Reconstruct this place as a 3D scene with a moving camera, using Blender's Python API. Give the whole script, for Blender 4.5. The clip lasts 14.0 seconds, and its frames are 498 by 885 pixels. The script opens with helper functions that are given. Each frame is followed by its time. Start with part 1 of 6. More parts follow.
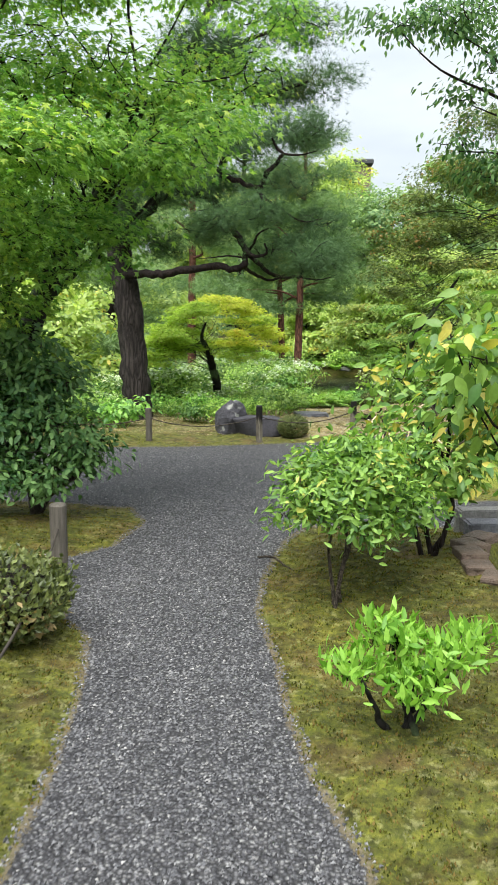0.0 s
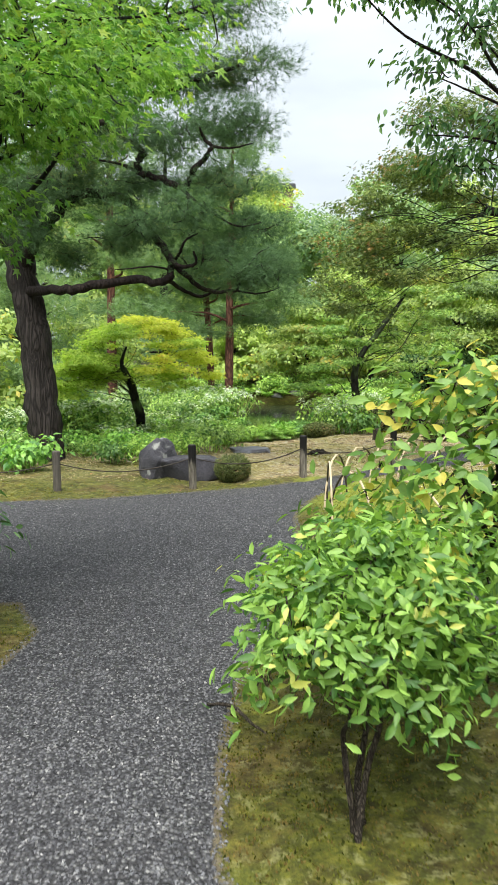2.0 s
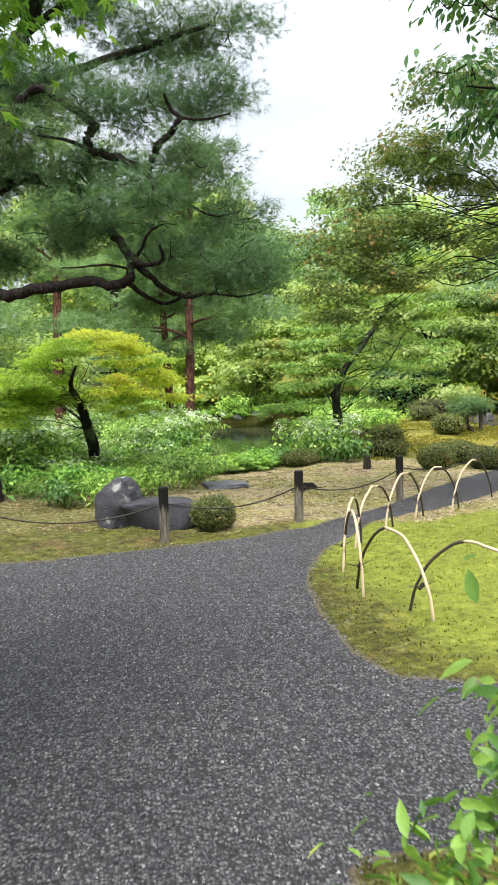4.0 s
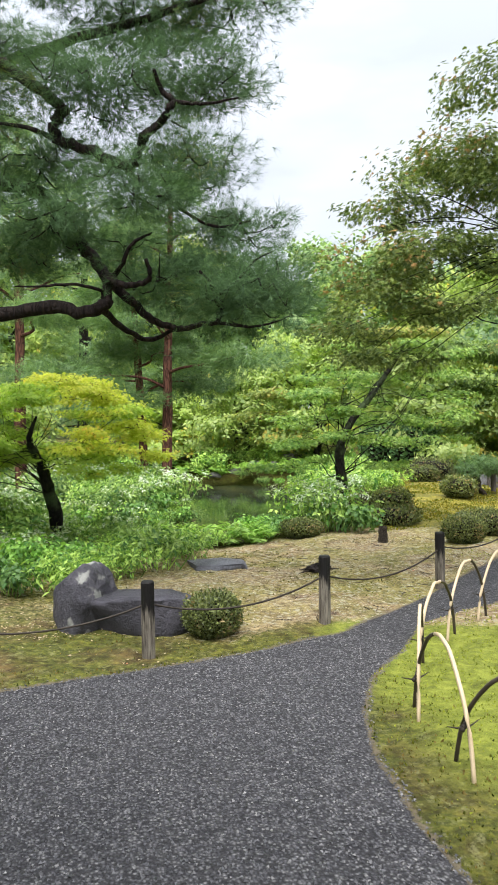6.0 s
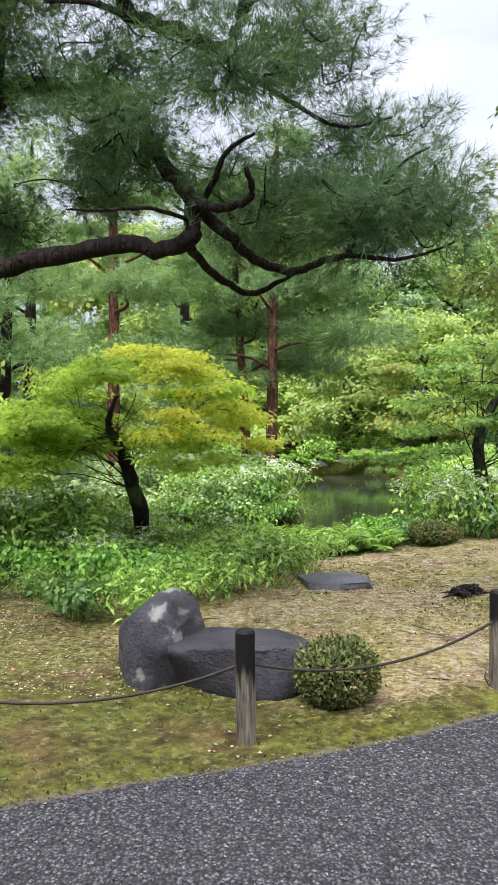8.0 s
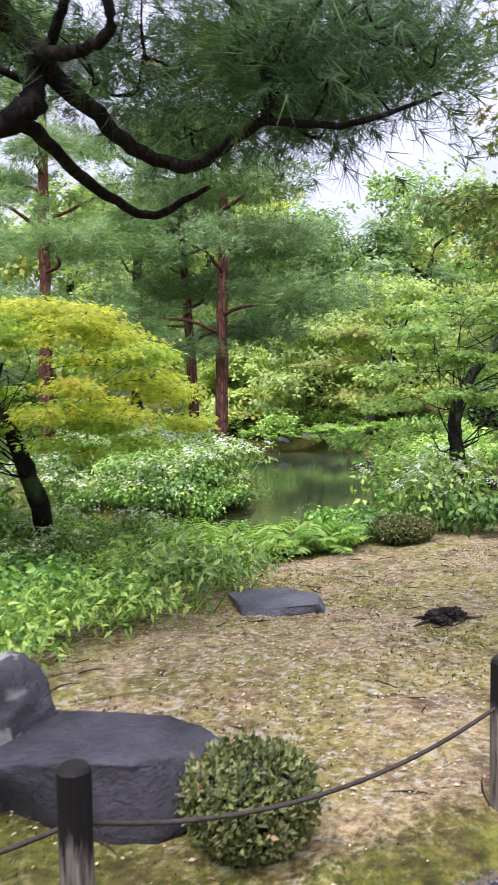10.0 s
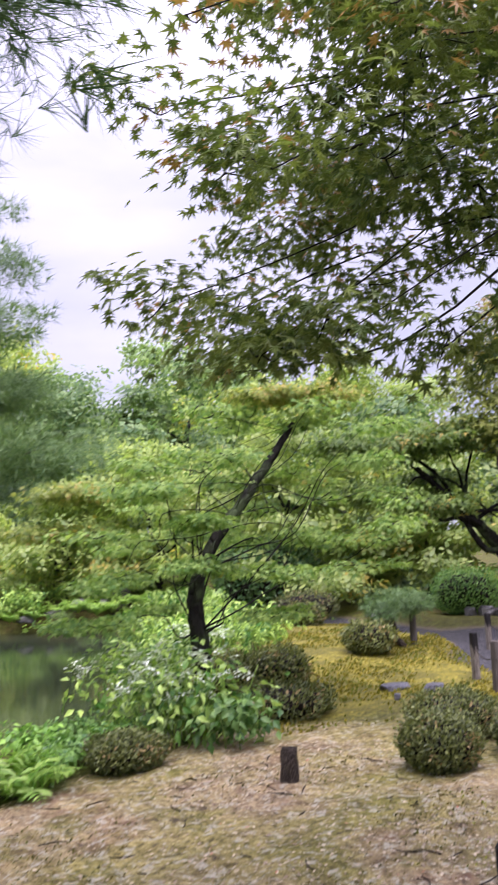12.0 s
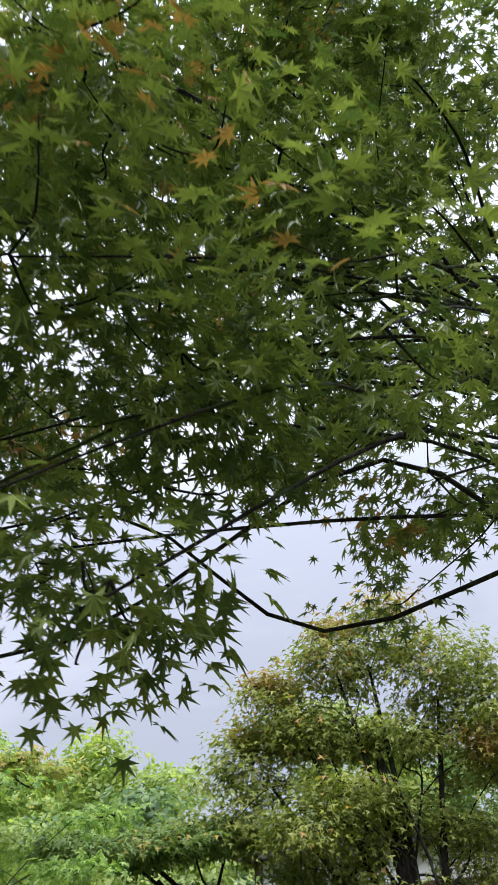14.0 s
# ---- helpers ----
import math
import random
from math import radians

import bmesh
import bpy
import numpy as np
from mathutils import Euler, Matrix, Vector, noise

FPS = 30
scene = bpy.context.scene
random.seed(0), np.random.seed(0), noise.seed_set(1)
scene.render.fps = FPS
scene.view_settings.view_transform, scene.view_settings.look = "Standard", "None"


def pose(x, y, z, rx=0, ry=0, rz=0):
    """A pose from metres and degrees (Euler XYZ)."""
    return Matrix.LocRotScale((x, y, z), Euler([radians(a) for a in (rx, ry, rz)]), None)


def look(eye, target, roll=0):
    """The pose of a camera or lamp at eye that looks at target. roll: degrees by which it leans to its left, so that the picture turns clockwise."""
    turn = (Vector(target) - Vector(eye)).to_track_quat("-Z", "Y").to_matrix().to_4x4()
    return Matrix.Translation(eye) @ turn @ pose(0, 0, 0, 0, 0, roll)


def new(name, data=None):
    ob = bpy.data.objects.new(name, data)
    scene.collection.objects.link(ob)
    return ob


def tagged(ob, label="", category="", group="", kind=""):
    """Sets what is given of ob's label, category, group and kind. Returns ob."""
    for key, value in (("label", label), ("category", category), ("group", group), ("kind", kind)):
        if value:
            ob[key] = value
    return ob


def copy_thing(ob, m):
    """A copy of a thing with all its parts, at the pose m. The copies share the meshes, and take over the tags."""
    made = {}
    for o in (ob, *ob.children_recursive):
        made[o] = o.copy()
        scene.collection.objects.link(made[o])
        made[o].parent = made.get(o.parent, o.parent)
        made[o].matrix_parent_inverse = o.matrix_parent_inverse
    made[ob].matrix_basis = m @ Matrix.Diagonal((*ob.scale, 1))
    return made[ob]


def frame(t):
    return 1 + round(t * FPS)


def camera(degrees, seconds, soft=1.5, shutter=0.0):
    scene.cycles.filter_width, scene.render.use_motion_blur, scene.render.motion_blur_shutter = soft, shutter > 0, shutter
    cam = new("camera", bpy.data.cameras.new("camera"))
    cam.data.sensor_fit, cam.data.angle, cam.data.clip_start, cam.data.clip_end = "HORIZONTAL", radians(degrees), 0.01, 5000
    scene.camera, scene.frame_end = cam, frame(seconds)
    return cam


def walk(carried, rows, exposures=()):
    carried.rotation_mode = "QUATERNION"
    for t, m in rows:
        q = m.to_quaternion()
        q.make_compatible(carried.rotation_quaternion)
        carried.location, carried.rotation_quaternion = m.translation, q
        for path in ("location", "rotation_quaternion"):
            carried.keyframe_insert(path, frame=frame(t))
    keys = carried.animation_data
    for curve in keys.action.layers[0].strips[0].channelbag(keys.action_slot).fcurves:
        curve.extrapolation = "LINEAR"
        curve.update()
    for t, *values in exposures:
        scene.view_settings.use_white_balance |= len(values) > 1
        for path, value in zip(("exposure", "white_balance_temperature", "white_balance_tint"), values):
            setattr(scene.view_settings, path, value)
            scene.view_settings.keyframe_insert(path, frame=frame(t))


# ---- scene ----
cam = camera(33.7, 14.0, 1.5, 0.25)
METRES, EYE, TILT, LEAN, TURN = 12.8, 1.5, 0.0, 0.0, 0.0
ROWS = [
    (0.0, 0.0, 0.0, 0.0, 0.03, -7.9, -0.18),
    (0.5, -0.0024, 0.0341, -0.001, -2.85, -7.19, -0.32),
    (1.0, -0.0006, 0.0723, -0.0014, -4.56, -6.42, -0.24),
    (1.5, -0.0015, 0.1127, -0.0039, -4.83, -6.3, 0.2),
    (2.0, -0.0042, 0.1563, -0.0032, -5.23, -6.09, 0.61),
    (2.5, -0.0078, 0.1952, -0.0015, -5.9, -6.1, 0.99),
    (3.0, -0.0146, 0.2362, -0.0021, -7.39, -5.91, 1.44),
    (3.5, -0.0156, 0.274, -0.0046, -8.14, -5.56, 1.52),
    (6.0, -0.0177, 0.473, -0.0046, -11.0, -1.0, 0.87),
    (6.5, -0.0164, 0.5054, -0.0052, -8.48, -0.77, 0.85),
    (7.0, -0.0127, 0.5423, -0.006, -4.45, -0.57, 0.37),
    (9.5, 0.0167, 0.7152, -0.0092, -3.65, -3.93, 0.68),
    (10.0, 0.031, 0.7453, -0.0086, -5.99, -3.74, 0.86),
    (10.5, 0.0439, 0.7818, -0.0089, -9.15, -2.67, 1.17),
    (11.0, 0.0611, 0.8113, -0.0093, -12.05, -0.77, 1.55),
    (11.5, 0.0786, 0.8403, -0.0096, -16.82, 2.86, 2.05),
    (12.0, 0.0946, 0.8638, -0.0069, -21.9, 7.56, 2.21),
    (12.5, 0.1156, 0.887, -0.0029, -27.65, 14.42, 2.42),
    (13.0, 0.1325, 0.9093, 0.0031, -32.71, 22.88, 2.88),
    (13.5, 0.1513, 0.9245, 0.0051, -35.84, 29.83, 3.13),
    (14.0, 0.1706, 0.9434, 0.0041, -38.03, 33.05, 2.43),
]
EXPOSURES = [(0.0, 0.76, 6450, 4), (1.5, 0.74, 6450, 4), (3.5, 0.86, 6450, 6), (6.0, 0.75, 6370, 9), (6.6, 0.7, 6350, 10), (9.5, 0.76, 6000, 22), (11.0, 0.84, 5900, 32), (12.5, 0.48, 5980, 36), (14.0, 0.36, 6050, 15)]
walk(cam, [(t, pose(0, 0, EYE, TILT, LEAN, TURN) @ pose(METRES * x, METRES * y, METRES * z, 90 + pitch, roll, yaw)) for t, x, y, z, yaw, pitch, roll in ROWS], EXPOSURES)

# ---- sky and sun: a bright overcast day ----
world = bpy.data.worlds.new("overcast_sky")
scene.world = world
world.use_nodes = True
wn, wl = world.node_tree.nodes, world.node_tree.links
wn.clear()
w_out = wn.new("ShaderNodeOutputWorld")
w_bg = wn.new("ShaderNodeBackground")
w_sky = wn.new("ShaderNodeTexSky")
w_sky.sky_type, w_sky.sun_disc = "NISHITA", False
w_sky.sun_elevation, w_sky.sun_rotation = radians(58), radians(200)
w_co = wn.new("ShaderNodeTexCoord")
w_map = wn.new("ShaderNodeMapping")
w_map.inputs["Scale"].default_value = (1.0, 1.0, 3.2)
w_noise = wn.new("ShaderNodeTexNoise")
w_noise.inputs["Scale"].default_value, w_noise.inputs["Detail"].default_value = 2.2, 5.0
w_ramp = wn.new("ShaderNodeValToRGB")
w_ramp.color_ramp.elements[0].position, w_ramp.color_ramp.elements[0].color = 0.4, (3.3, 3.45, 3.75, 1)
w_ramp.color_ramp.elements[1].position, w_ramp.color_ramp.elements[1].color = 0.66, (4.5, 4.6, 4.9, 1)
w_mix = wn.new("ShaderNodeMixRGB")
w_mix.inputs[0].default_value = 0.9
w_bg.inputs["Strength"].default_value = 0.1
wl.new(w_co.outputs["Generated"], w_map.inputs[0])
wl.new(w_map.outputs[0], w_noise.inputs["Vector"])
wl.new(w_noise.outputs["Fac"], w_ramp.inputs[0])
wl.new(w_sky.outputs[0], w_mix.inputs[1])
wl.new(w_ramp.outputs[0], w_mix.inputs[2])
# an overcast sky is about three times as bright overhead as at the horizon
w_sep = wn.new("ShaderNodeSeparateXYZ")
w_rise = wn.new("ShaderNodeMapRange")
w_rise.inputs["To Min"].default_value, w_rise.inputs["To Max"].default_value = 1.25, 4.2
w_sq = wn.new("ShaderNodeMath")
w_sq.operation = "MULTIPLY"
w_mul = wn.new("ShaderNodeMixRGB")
w_mul.blend_type, w_mul.inputs[0].default_value = "MULTIPLY", 1.0
wl.new(w_co.outputs["Generated"], w_sep.inputs[0])
wl.new(w_sep.outputs[2], w_sq.inputs[0])
wl.new(w_sep.outputs[2], w_sq.inputs[1])
wl.new(w_sq.outputs[0], w_rise.inputs[0])
wl.new(w_mix.outputs[0], w_mul.inputs[1])
wl.new(w_rise.outputs[0], w_mul.inputs[2])
wl.new(w_mul.outputs[0], w_bg.inputs[0])
wl.new(w_bg.outputs[0], w_out.inputs[0])
sun = new("sun", bpy.data.lights.new("sun", "SUN"))
sun.data.energy, sun.data.angle, sun.data.color = 5.0, radians(60), (1.0, 0.97, 0.92)
sun.matrix_world = look((0, 0, 30), (5, 14, 0))


# ---- materials ----
def shader(name):
    m = bpy.data.materials.new(name)
    m.use_nodes = True
    n = m.node_tree.nodes
    n.clear()
    out = n.new("ShaderNodeOutputMaterial")
    b = n.new("ShaderNodeBsdfPrincipled")
    m.node_tree.links.new(b.outputs[0], out.inputs[0])
    return m, n, m.node_tree.links, b, out


def place(n, l, scale=(1, 1, 1)):
    c = n.new("ShaderNodeTexCoord")
    mp = n.new("ShaderNodeMapping")
    mp.inputs["Scale"].default_value = scale
    l.new(c.outputs["Object"], mp.inputs[0])
    return mp.outputs[0]


def noise_node(n, l, vec, scale, detail=4.0, rough=0.55):
    t = n.new("ShaderNodeTexNoise")
    t.inputs["Scale"].default_value, t.inputs["Detail"].default_value, t.inputs["Roughness"].default_value = scale, detail, rough
    l.new(vec, t.inputs["Vector"])
    return t.outputs["Fac"]


def ramp(n, l, fac, stops):
    r = n.new("ShaderNodeValToRGB")
    e = r.color_ramp.elements
    while len(e) < len(stops):
        e.new(0.5)
    for k, (p, c) in enumerate(stops):
        e[k].position, e[k].color = p, (*c, 1)
    l.new(fac, r.inputs[0])
    return r.outputs[0]


def mix(n, l, fac, a, b, kind="MIX"):
    x = n.new("ShaderNodeMixRGB")
    x.blend_type = kind
    for s, v in ((0, fac), (1, a), (2, b)):
        if isinstance(v, (int, float)):
            x.inputs[s].default_value = v
        elif isinstance(v, tuple):
            x.inputs[s].default_value = (*v, 1)
        else:
            l.new(v, x.inputs[s])
    return x.outputs[0]


def calc(n, l, op, a, b=0.0):
    x = n.new("ShaderNodeMath")
    x.operation = op
    for s, v in ((0, a), (1, b)):
        if isinstance(v, (int, float)):
            x.inputs[s].default_value = v
        else:
            l.new(v, x.inputs[s])
    return x.outputs[0]


def bump(n, l, b, height, strength, dist):
    x = n.new("ShaderNodeBump")
    x.inputs["Strength"].default_value, x.inputs["Distance"].default_value = strength, dist
    l.new(height, x.inputs["Height"])
    l.new(x.outputs[0], b.inputs["Normal"])


def leaf_mat(name, dark, light, odd=None, odd_share=0.0, patch=0.6, through_light=0.45, rough=0.42, gloss=0.35, vary=0.15):
    """Leaf: colour differs leaf by leaf and in soft patches; light shines through."""
    m, n, l, b, out = shader(name)
    g = n.new("ShaderNodeNewGeometry")
    rnd = g.outputs["Random Per Island"]
    vec = place(n, l)
    nz = noise_node(n, l, vec, patch, 3.0)
    col = mix(n, l, ramp(n, l, calc(n, l, "ADD", calc(n, l, "MULTIPLY", rnd, 0.5), calc(n, l, "MULTIPLY", nz, 0.5)), [(0.28, (0, 0, 0)), (0.72, (1, 1, 1))]), dark, light)
    if odd:
        pick = calc(n, l, "GREATER_THAN", calc(n, l, "ADD", calc(n, l, "MULTIPLY", rnd, 0.4), calc(n, l, "MULTIPLY", nz, 0.9)), 1.0 - odd_share)
        col = mix(n, l, calc(n, l, "MULTIPLY", pick, 0.85), col, odd)
    fine = noise_node(n, l, vec, 60.0, 2.0)
    col = mix(n, l, 0.25, col, ramp(n, l, fine, [(0.3, (0.55, 0.55, 0.5)), (0.7, (1.3, 1.3, 1.2))]), "MULTIPLY")
    info = n.new("ShaderNodeObjectInfo")
    col = mix(n, l, 1.0, col, ramp(n, l, info.outputs["Random"], [(0.0, (1 - vary, 1 - vary, 1 - 0.7 * vary)), (0.5, (1.0, 1.0, 1.0)), (1.0, (1 + vary, 1 + 0.9 * vary, 1 + 0.3 * vary))]), "MULTIPLY")
    l.new(col, b.inputs["Base Color"])
    b.inputs["Roughness"].default_value = rough
    b.inputs["Specular IOR Level"].default_value = gloss
    tr = n.new("ShaderNodeBsdfTranslucent")
    l.new(mix(n, l, 1.0, col, (1.25, 1.35, 0.7), "MULTIPLY"), tr.inputs[0])
    ms = n.new("ShaderNodeMixShader")
    ms.inputs[0].default_value = through_light
    l.new(b.outputs[0], ms.inputs[1])
    l.new(tr.outputs[0], ms.inputs[2])
    l.new(ms.outputs[0], out.inputs[0])
    return m


def bark_mat(name, dark, light, moss=None, stretch=(9, 9, 1.6)):
    m, n, l, b, out = shader(name)
    vec = place(n, l, stretch)
    nz = noise_node(n, l, vec, 1.6, 8.0, 0.7)
    vo = n.new("ShaderNodeTexVoronoi")
    vo.feature, vo.inputs["Scale"].default_value = "DISTANCE_TO_EDGE", 2.2
    l.new(mix(n, l, 0.9, vec, noise_colour(n, l, vec, 1.7), "ADD"), vo.inputs["Vector"])
    crack = ramp(n, l, vo.outputs["Distance"], [(0.0, (0, 0, 0)), (0.25, (1, 1, 1))])
    col = mix(n, l, nz, dark, light)
    col = mix(n, l, crack, mix(n, l, 0.75, col, (0.006, 0.005, 0.005)), col)
    if moss:
        col = mix(n, l, ramp(n, l, noise_node(n, l, place(n, l), 3.0, 5.0), [(0.52, (0, 0, 0)), (0.66, (1, 1, 1))]), col, moss)
    l.new(col, b.inputs["Base Color"])
    b.inputs["Roughness"].default_value = 0.8
    b.inputs["Specular IOR Level"].default_value = 0.12
    bump(n, l, b, mix(n, l, 0.5, crack, nz), 0.9, 0.03)
    return m


def stone_mat(name, dark, light, lichen=None):
    m, n, l, b, out = shader(name)
    vec = place(n, l)
    big, small = noise_node(n, l, vec, 2.5, 6.0, 0.65), noise_node(n, l, vec, 38.0, 6.0, 0.7)
    col = mix(n, l, ramp(n, l, big, [(0.3, (0, 0, 0)), (0.75, (1, 1, 1))]), dark, light)
    col = mix(n, l, 0.55, col, ramp(n, l, small, [(0.3, (0.5, 0.5, 0.5)), (0.7, (1.4, 1.4, 1.4))]), "MULTIPLY")
    if lichen:
        vo = n.new("ShaderNodeTexVoronoi")
        vo.inputs["Scale"].default_value = 7.0
        l.new(mix(n, l, 0.16, vec, noise_colour(n, l, vec, 14.0)), vo.inputs["Vector"])
        spot = calc(n, l, "MULTIPLY", ramp(n, l, vo.outputs["Distance"], [(0.24, (0.8, 0.8, 0.8)), (0.4, (0, 0, 0))]), ramp(n, l, noise_node(n, l, vec, 1.9, 2.0), [(0.42, (0, 0, 0)), (0.48, (1, 1, 1))]))
        col = mix(n, l, spot, col, lichen)
    l.new(col, b.inputs["Base Color"])
    l.new(ramp(n, l, big, [(0.3, (0.45, 0.45, 0.45)), (0.7, (0.7, 0.7, 0.7))]), b.inputs["Roughness"])
    b.inputs["Specular IOR Level"].default_value = 0.25
    bump(n, l, b, mix(n, l, 0.6, big, small), 1.0, 0.05)
    return m


def noise_colour(n, l, vec, scale):
    t = n.new("ShaderNodeTexNoise")
    t.inputs["Scale"].default_value = scale
    l.new(vec, t.inputs["Vector"])
    return t.outputs["Color"]


def plain_mat(name, dark, light, scale=12.0, rough=0.6, depth=0.01, stretch=(1, 1, 1)):
    m, n, l, b, out = shader(name)
    vec = place(n, l, stretch)
    a, c = noise_node(n, l, vec, scale, 6.0, 0.65), noise_node(n, l, vec, scale * 0.15, 3.0)
    f = calc(n, l, "ADD", calc(n, l, "MULTIPLY", a, 0.6), calc(n, l, "MULTIPLY", c, 0.4))
    l.new(mix(n, l, ramp(n, l, f, [(0.32, (0, 0, 0)), (0.68, (1, 1, 1))]), dark, light), b.inputs["Base Color"])
    b.inputs["Roughness"].default_value = rough
    b.inputs["Specular IOR Level"].default_value = 0.25
    bump(n, l, b, a, 0.5, depth)
    return m


def ground_mat():
    """Gravel, moss and leaf litter, each where its mask on the ground sheet says, with ragged borders."""
    m, n, l, b, out = shader("garden_ground")
    vec = place(n, l)
    ag, al, ad = n.new("ShaderNodeAttribute"), n.new("ShaderNodeAttribute"), n.new("ShaderNodeAttribute")
    ag.attribute_name, al.attribute_name, ad.attribute_name = "gravel", "litter", "dry_moss"
    n1, n2, n3 = noise_node(n, l, vec, 2.1, 7.0, 0.66), noise_node(n, l, vec, 23.0, 7.0, 0.78), noise_node(n, l, vec, 90.0, 4.0, 0.7)
    n4 = noise_node(n, l, vec, 0.7, 4.0, 0.6)
    # gravel: packed grey chips
    vo = n.new("ShaderNodeTexVoronoi")
    vo.inputs["Scale"].default_value = 70.0
    l.new(vec, vo.inputs["Vector"])
    chip = n.new("ShaderNodeSeparateColor")
    l.new(vo.outputs["Color"], chip.inputs[0])
    grav = ramp(n, l, chip.outputs[0], [(0.0, (0.035, 0.034, 0.038)), (0.55, (0.088, 0.086, 0.094)), (0.86, (0.145, 0.141, 0.146)), (1.0, (0.24, 0.235, 0.235))])
    grav = mix(n, l, ramp(n, l, vo.outputs["Distance"], [(0.25, (0, 0, 0)), (0.6, (0.8, 0.8, 0.8))]), grav, (0.02, 0.019, 0.02))
    grav = mix(n, l, 0.45, grav, ramp(n, l, n1, [(0.3, (0.72, 0.72, 0.74)), (0.7, (1.25, 1.22, 1.2))]), "MULTIPLY")
    # moss: green and yellow cushions over dark soil
    moss = ramp(n, l, n2, [(0.25, (0.02, 0.022, 0.008)), (0.42, (0.04, 0.047, 0.011)), (0.56, (0.075, 0.083, 0.014)), (0.72, (0.14, 0.13, 0.03))])
    moss = mix(n, l, ramp(n, l, n1, [(0.5, (0, 0, 0)), (0.62, (0.8, 0.8, 0.8))]), moss, mix(n, l, n2, (0.02, 0.014, 0.007), (0.11, 0.08, 0.03)))
    moss = mix(n, l, ramp(n, l, n4, [(0.42, (0, 0, 0)), (0.6, (0.75, 0.75, 0.75))]), moss, ramp(n, l, n2, [(0.3, (0.022, 0.024, 0.006)), (0.5, (0.07, 0.075, 0.012)), (0.7, (0.15, 0.14, 0.026))]))
    lump = noise_node(n, l, vec, 9.0, 5.0, 0.7)
    moss = mix(n, l, ramp(n, l, noise_node(n, l, vec, 1.6, 6.0, 0.65), [(0.52, (0, 0, 0)), (0.66, (0.5, 0.5, 0.5))]), moss, mix(n, l, n2, (0.03, 0.016, 0.01), (0.2, 0.12, 0.06)))
    moss = mix(n, l, 1.0, moss, ramp(n, l, lump, [(0.34, (0.45, 0.38, 0.34)), (0.5, (1.0, 0.97, 0.92)), (0.66, (1.6, 1.5, 1.25))]), "MULTIPLY")
    tuft = noise_node(n, l, vec, 17.0, 6.0, 0.75)
    moss = mix(n, l, ramp(n, l, tuft, [(0.54, (0, 0, 0)), (0.63, (0.5, 0.5, 0.5))]), moss, mix(n, l, n3, (0.12, 0.12, 0.045), (0.34, 0.32, 0.15)))
    moss = mix(n, l, ramp(n, l, tuft, [(0.34, (0.6, 0.6, 0.6)), (0.42, (0, 0, 0))]), moss, (0.035, 0.028, 0.014))
    af = n.new("ShaderNodeAttribute")
    af.attribute_name = "fresh_moss"
    fresh = ramp(n, l, calc(n, l, "ADD", calc(n, l, "MULTIPLY", n2, 0.5), calc(n, l, "MULTIPLY", lump, 0.5)), [(0.32, (0.05, 0.055, 0.01)), (0.48, (0.13, 0.15, 0.02)), (0.64, (0.25, 0.27, 0.045))])
    moss = mix(n, l, ramp(n, l, calc(n, l, "ADD", af.outputs["Fac"], calc(n, l, "MULTIPLY", calc(n, l, "SUBTRACT", n1, 0.5), 1.4)), [(0.2, (0, 0, 0)), (0.85, (1, 1, 1))]), moss, fresh)
    # litter: thin yellow moss with bare soil and pale dead leaves
    lit = ramp(n, l, n2, [(0.34, (0.08, 0.054, 0.034)), (0.45, (0.19, 0.14, 0.078)), (0.55, (0.3, 0.235, 0.13)), (0.68, (0.45, 0.37, 0.23))])
    n5, n6 = noise_node(n, l, vec, 1.15, 6.0, 0.62), noise_node(n, l, vec, 5.5, 5.0, 0.7)
    lit = mix(n, l, ramp(n, l, n1, [(0.5, (0, 0, 0)), (0.62, (0.8, 0.8, 0.8))]), lit, mix(n, l, n2, (0.05, 0.024, 0.017), (0.22, 0.12, 0.085)))
    lit = mix(n, l, ramp(n, l, n4, [(0.44, (0.8, 0.8, 0.8)), (0.58, (0, 0, 0))]), lit, ramp(n, l, n2, [(0.36, (0.045, 0.042, 0.012)), (0.5, (0.19, 0.17, 0.045)), (0.66, (0.36, 0.31, 0.12))]))
    lit = mix(n, l, ramp(n, l, n5, [(0.5, (0, 0, 0)), (0.6, (0.8, 0.8, 0.8))]), lit, ramp(n, l, n2, [(0.32, (0.03, 0.032, 0.009)), (0.5, (0.125, 0.12, 0.026)), (0.68, (0.28, 0.25, 0.07))]))
    lit = mix(n, l, 0.8, lit, ramp(n, l, n6, [(0.32, (0.5, 0.44, 0.4)), (0.5, (1.0, 0.98, 0.95)), (0.68, (1.35, 1.3, 1.2))]), "MULTIPLY")
    fleck = noise_node(n, l, vec, 15.0, 6.0, 0.75)
    lit = mix(n, l, ramp(n, l, fleck, [(0.53, (0, 0, 0)), (0.6, (0.75, 0.75, 0.75))]), lit, mix(n, l, n3, (0.24, 0.23, 0.16), (0.52, 0.5, 0.4)))
    lit = mix(n, l, ramp(n, l, noise_node(n, l, vec, 7.5, 6.0, 0.7), [(0.33, (0.8, 0.8, 0.8)), (0.4, (0, 0, 0))]), lit, (0.035, 0.024, 0.02))
    gold = ramp(n, l, n2, [(0.32, (0.03, 0.026, 0.008)), (0.48, (0.15, 0.135, 0.02)), (0.64, (0.36, 0.3, 0.05))])
    gold = mix(n, l, ramp(n, l, n1, [(0.46, (0, 0, 0)), (0.56, (0.8, 0.8, 0.8))]), gold, mix(n, l, n2, (0.03, 0.035, 0.01), (0.16, 0.14, 0.03)))
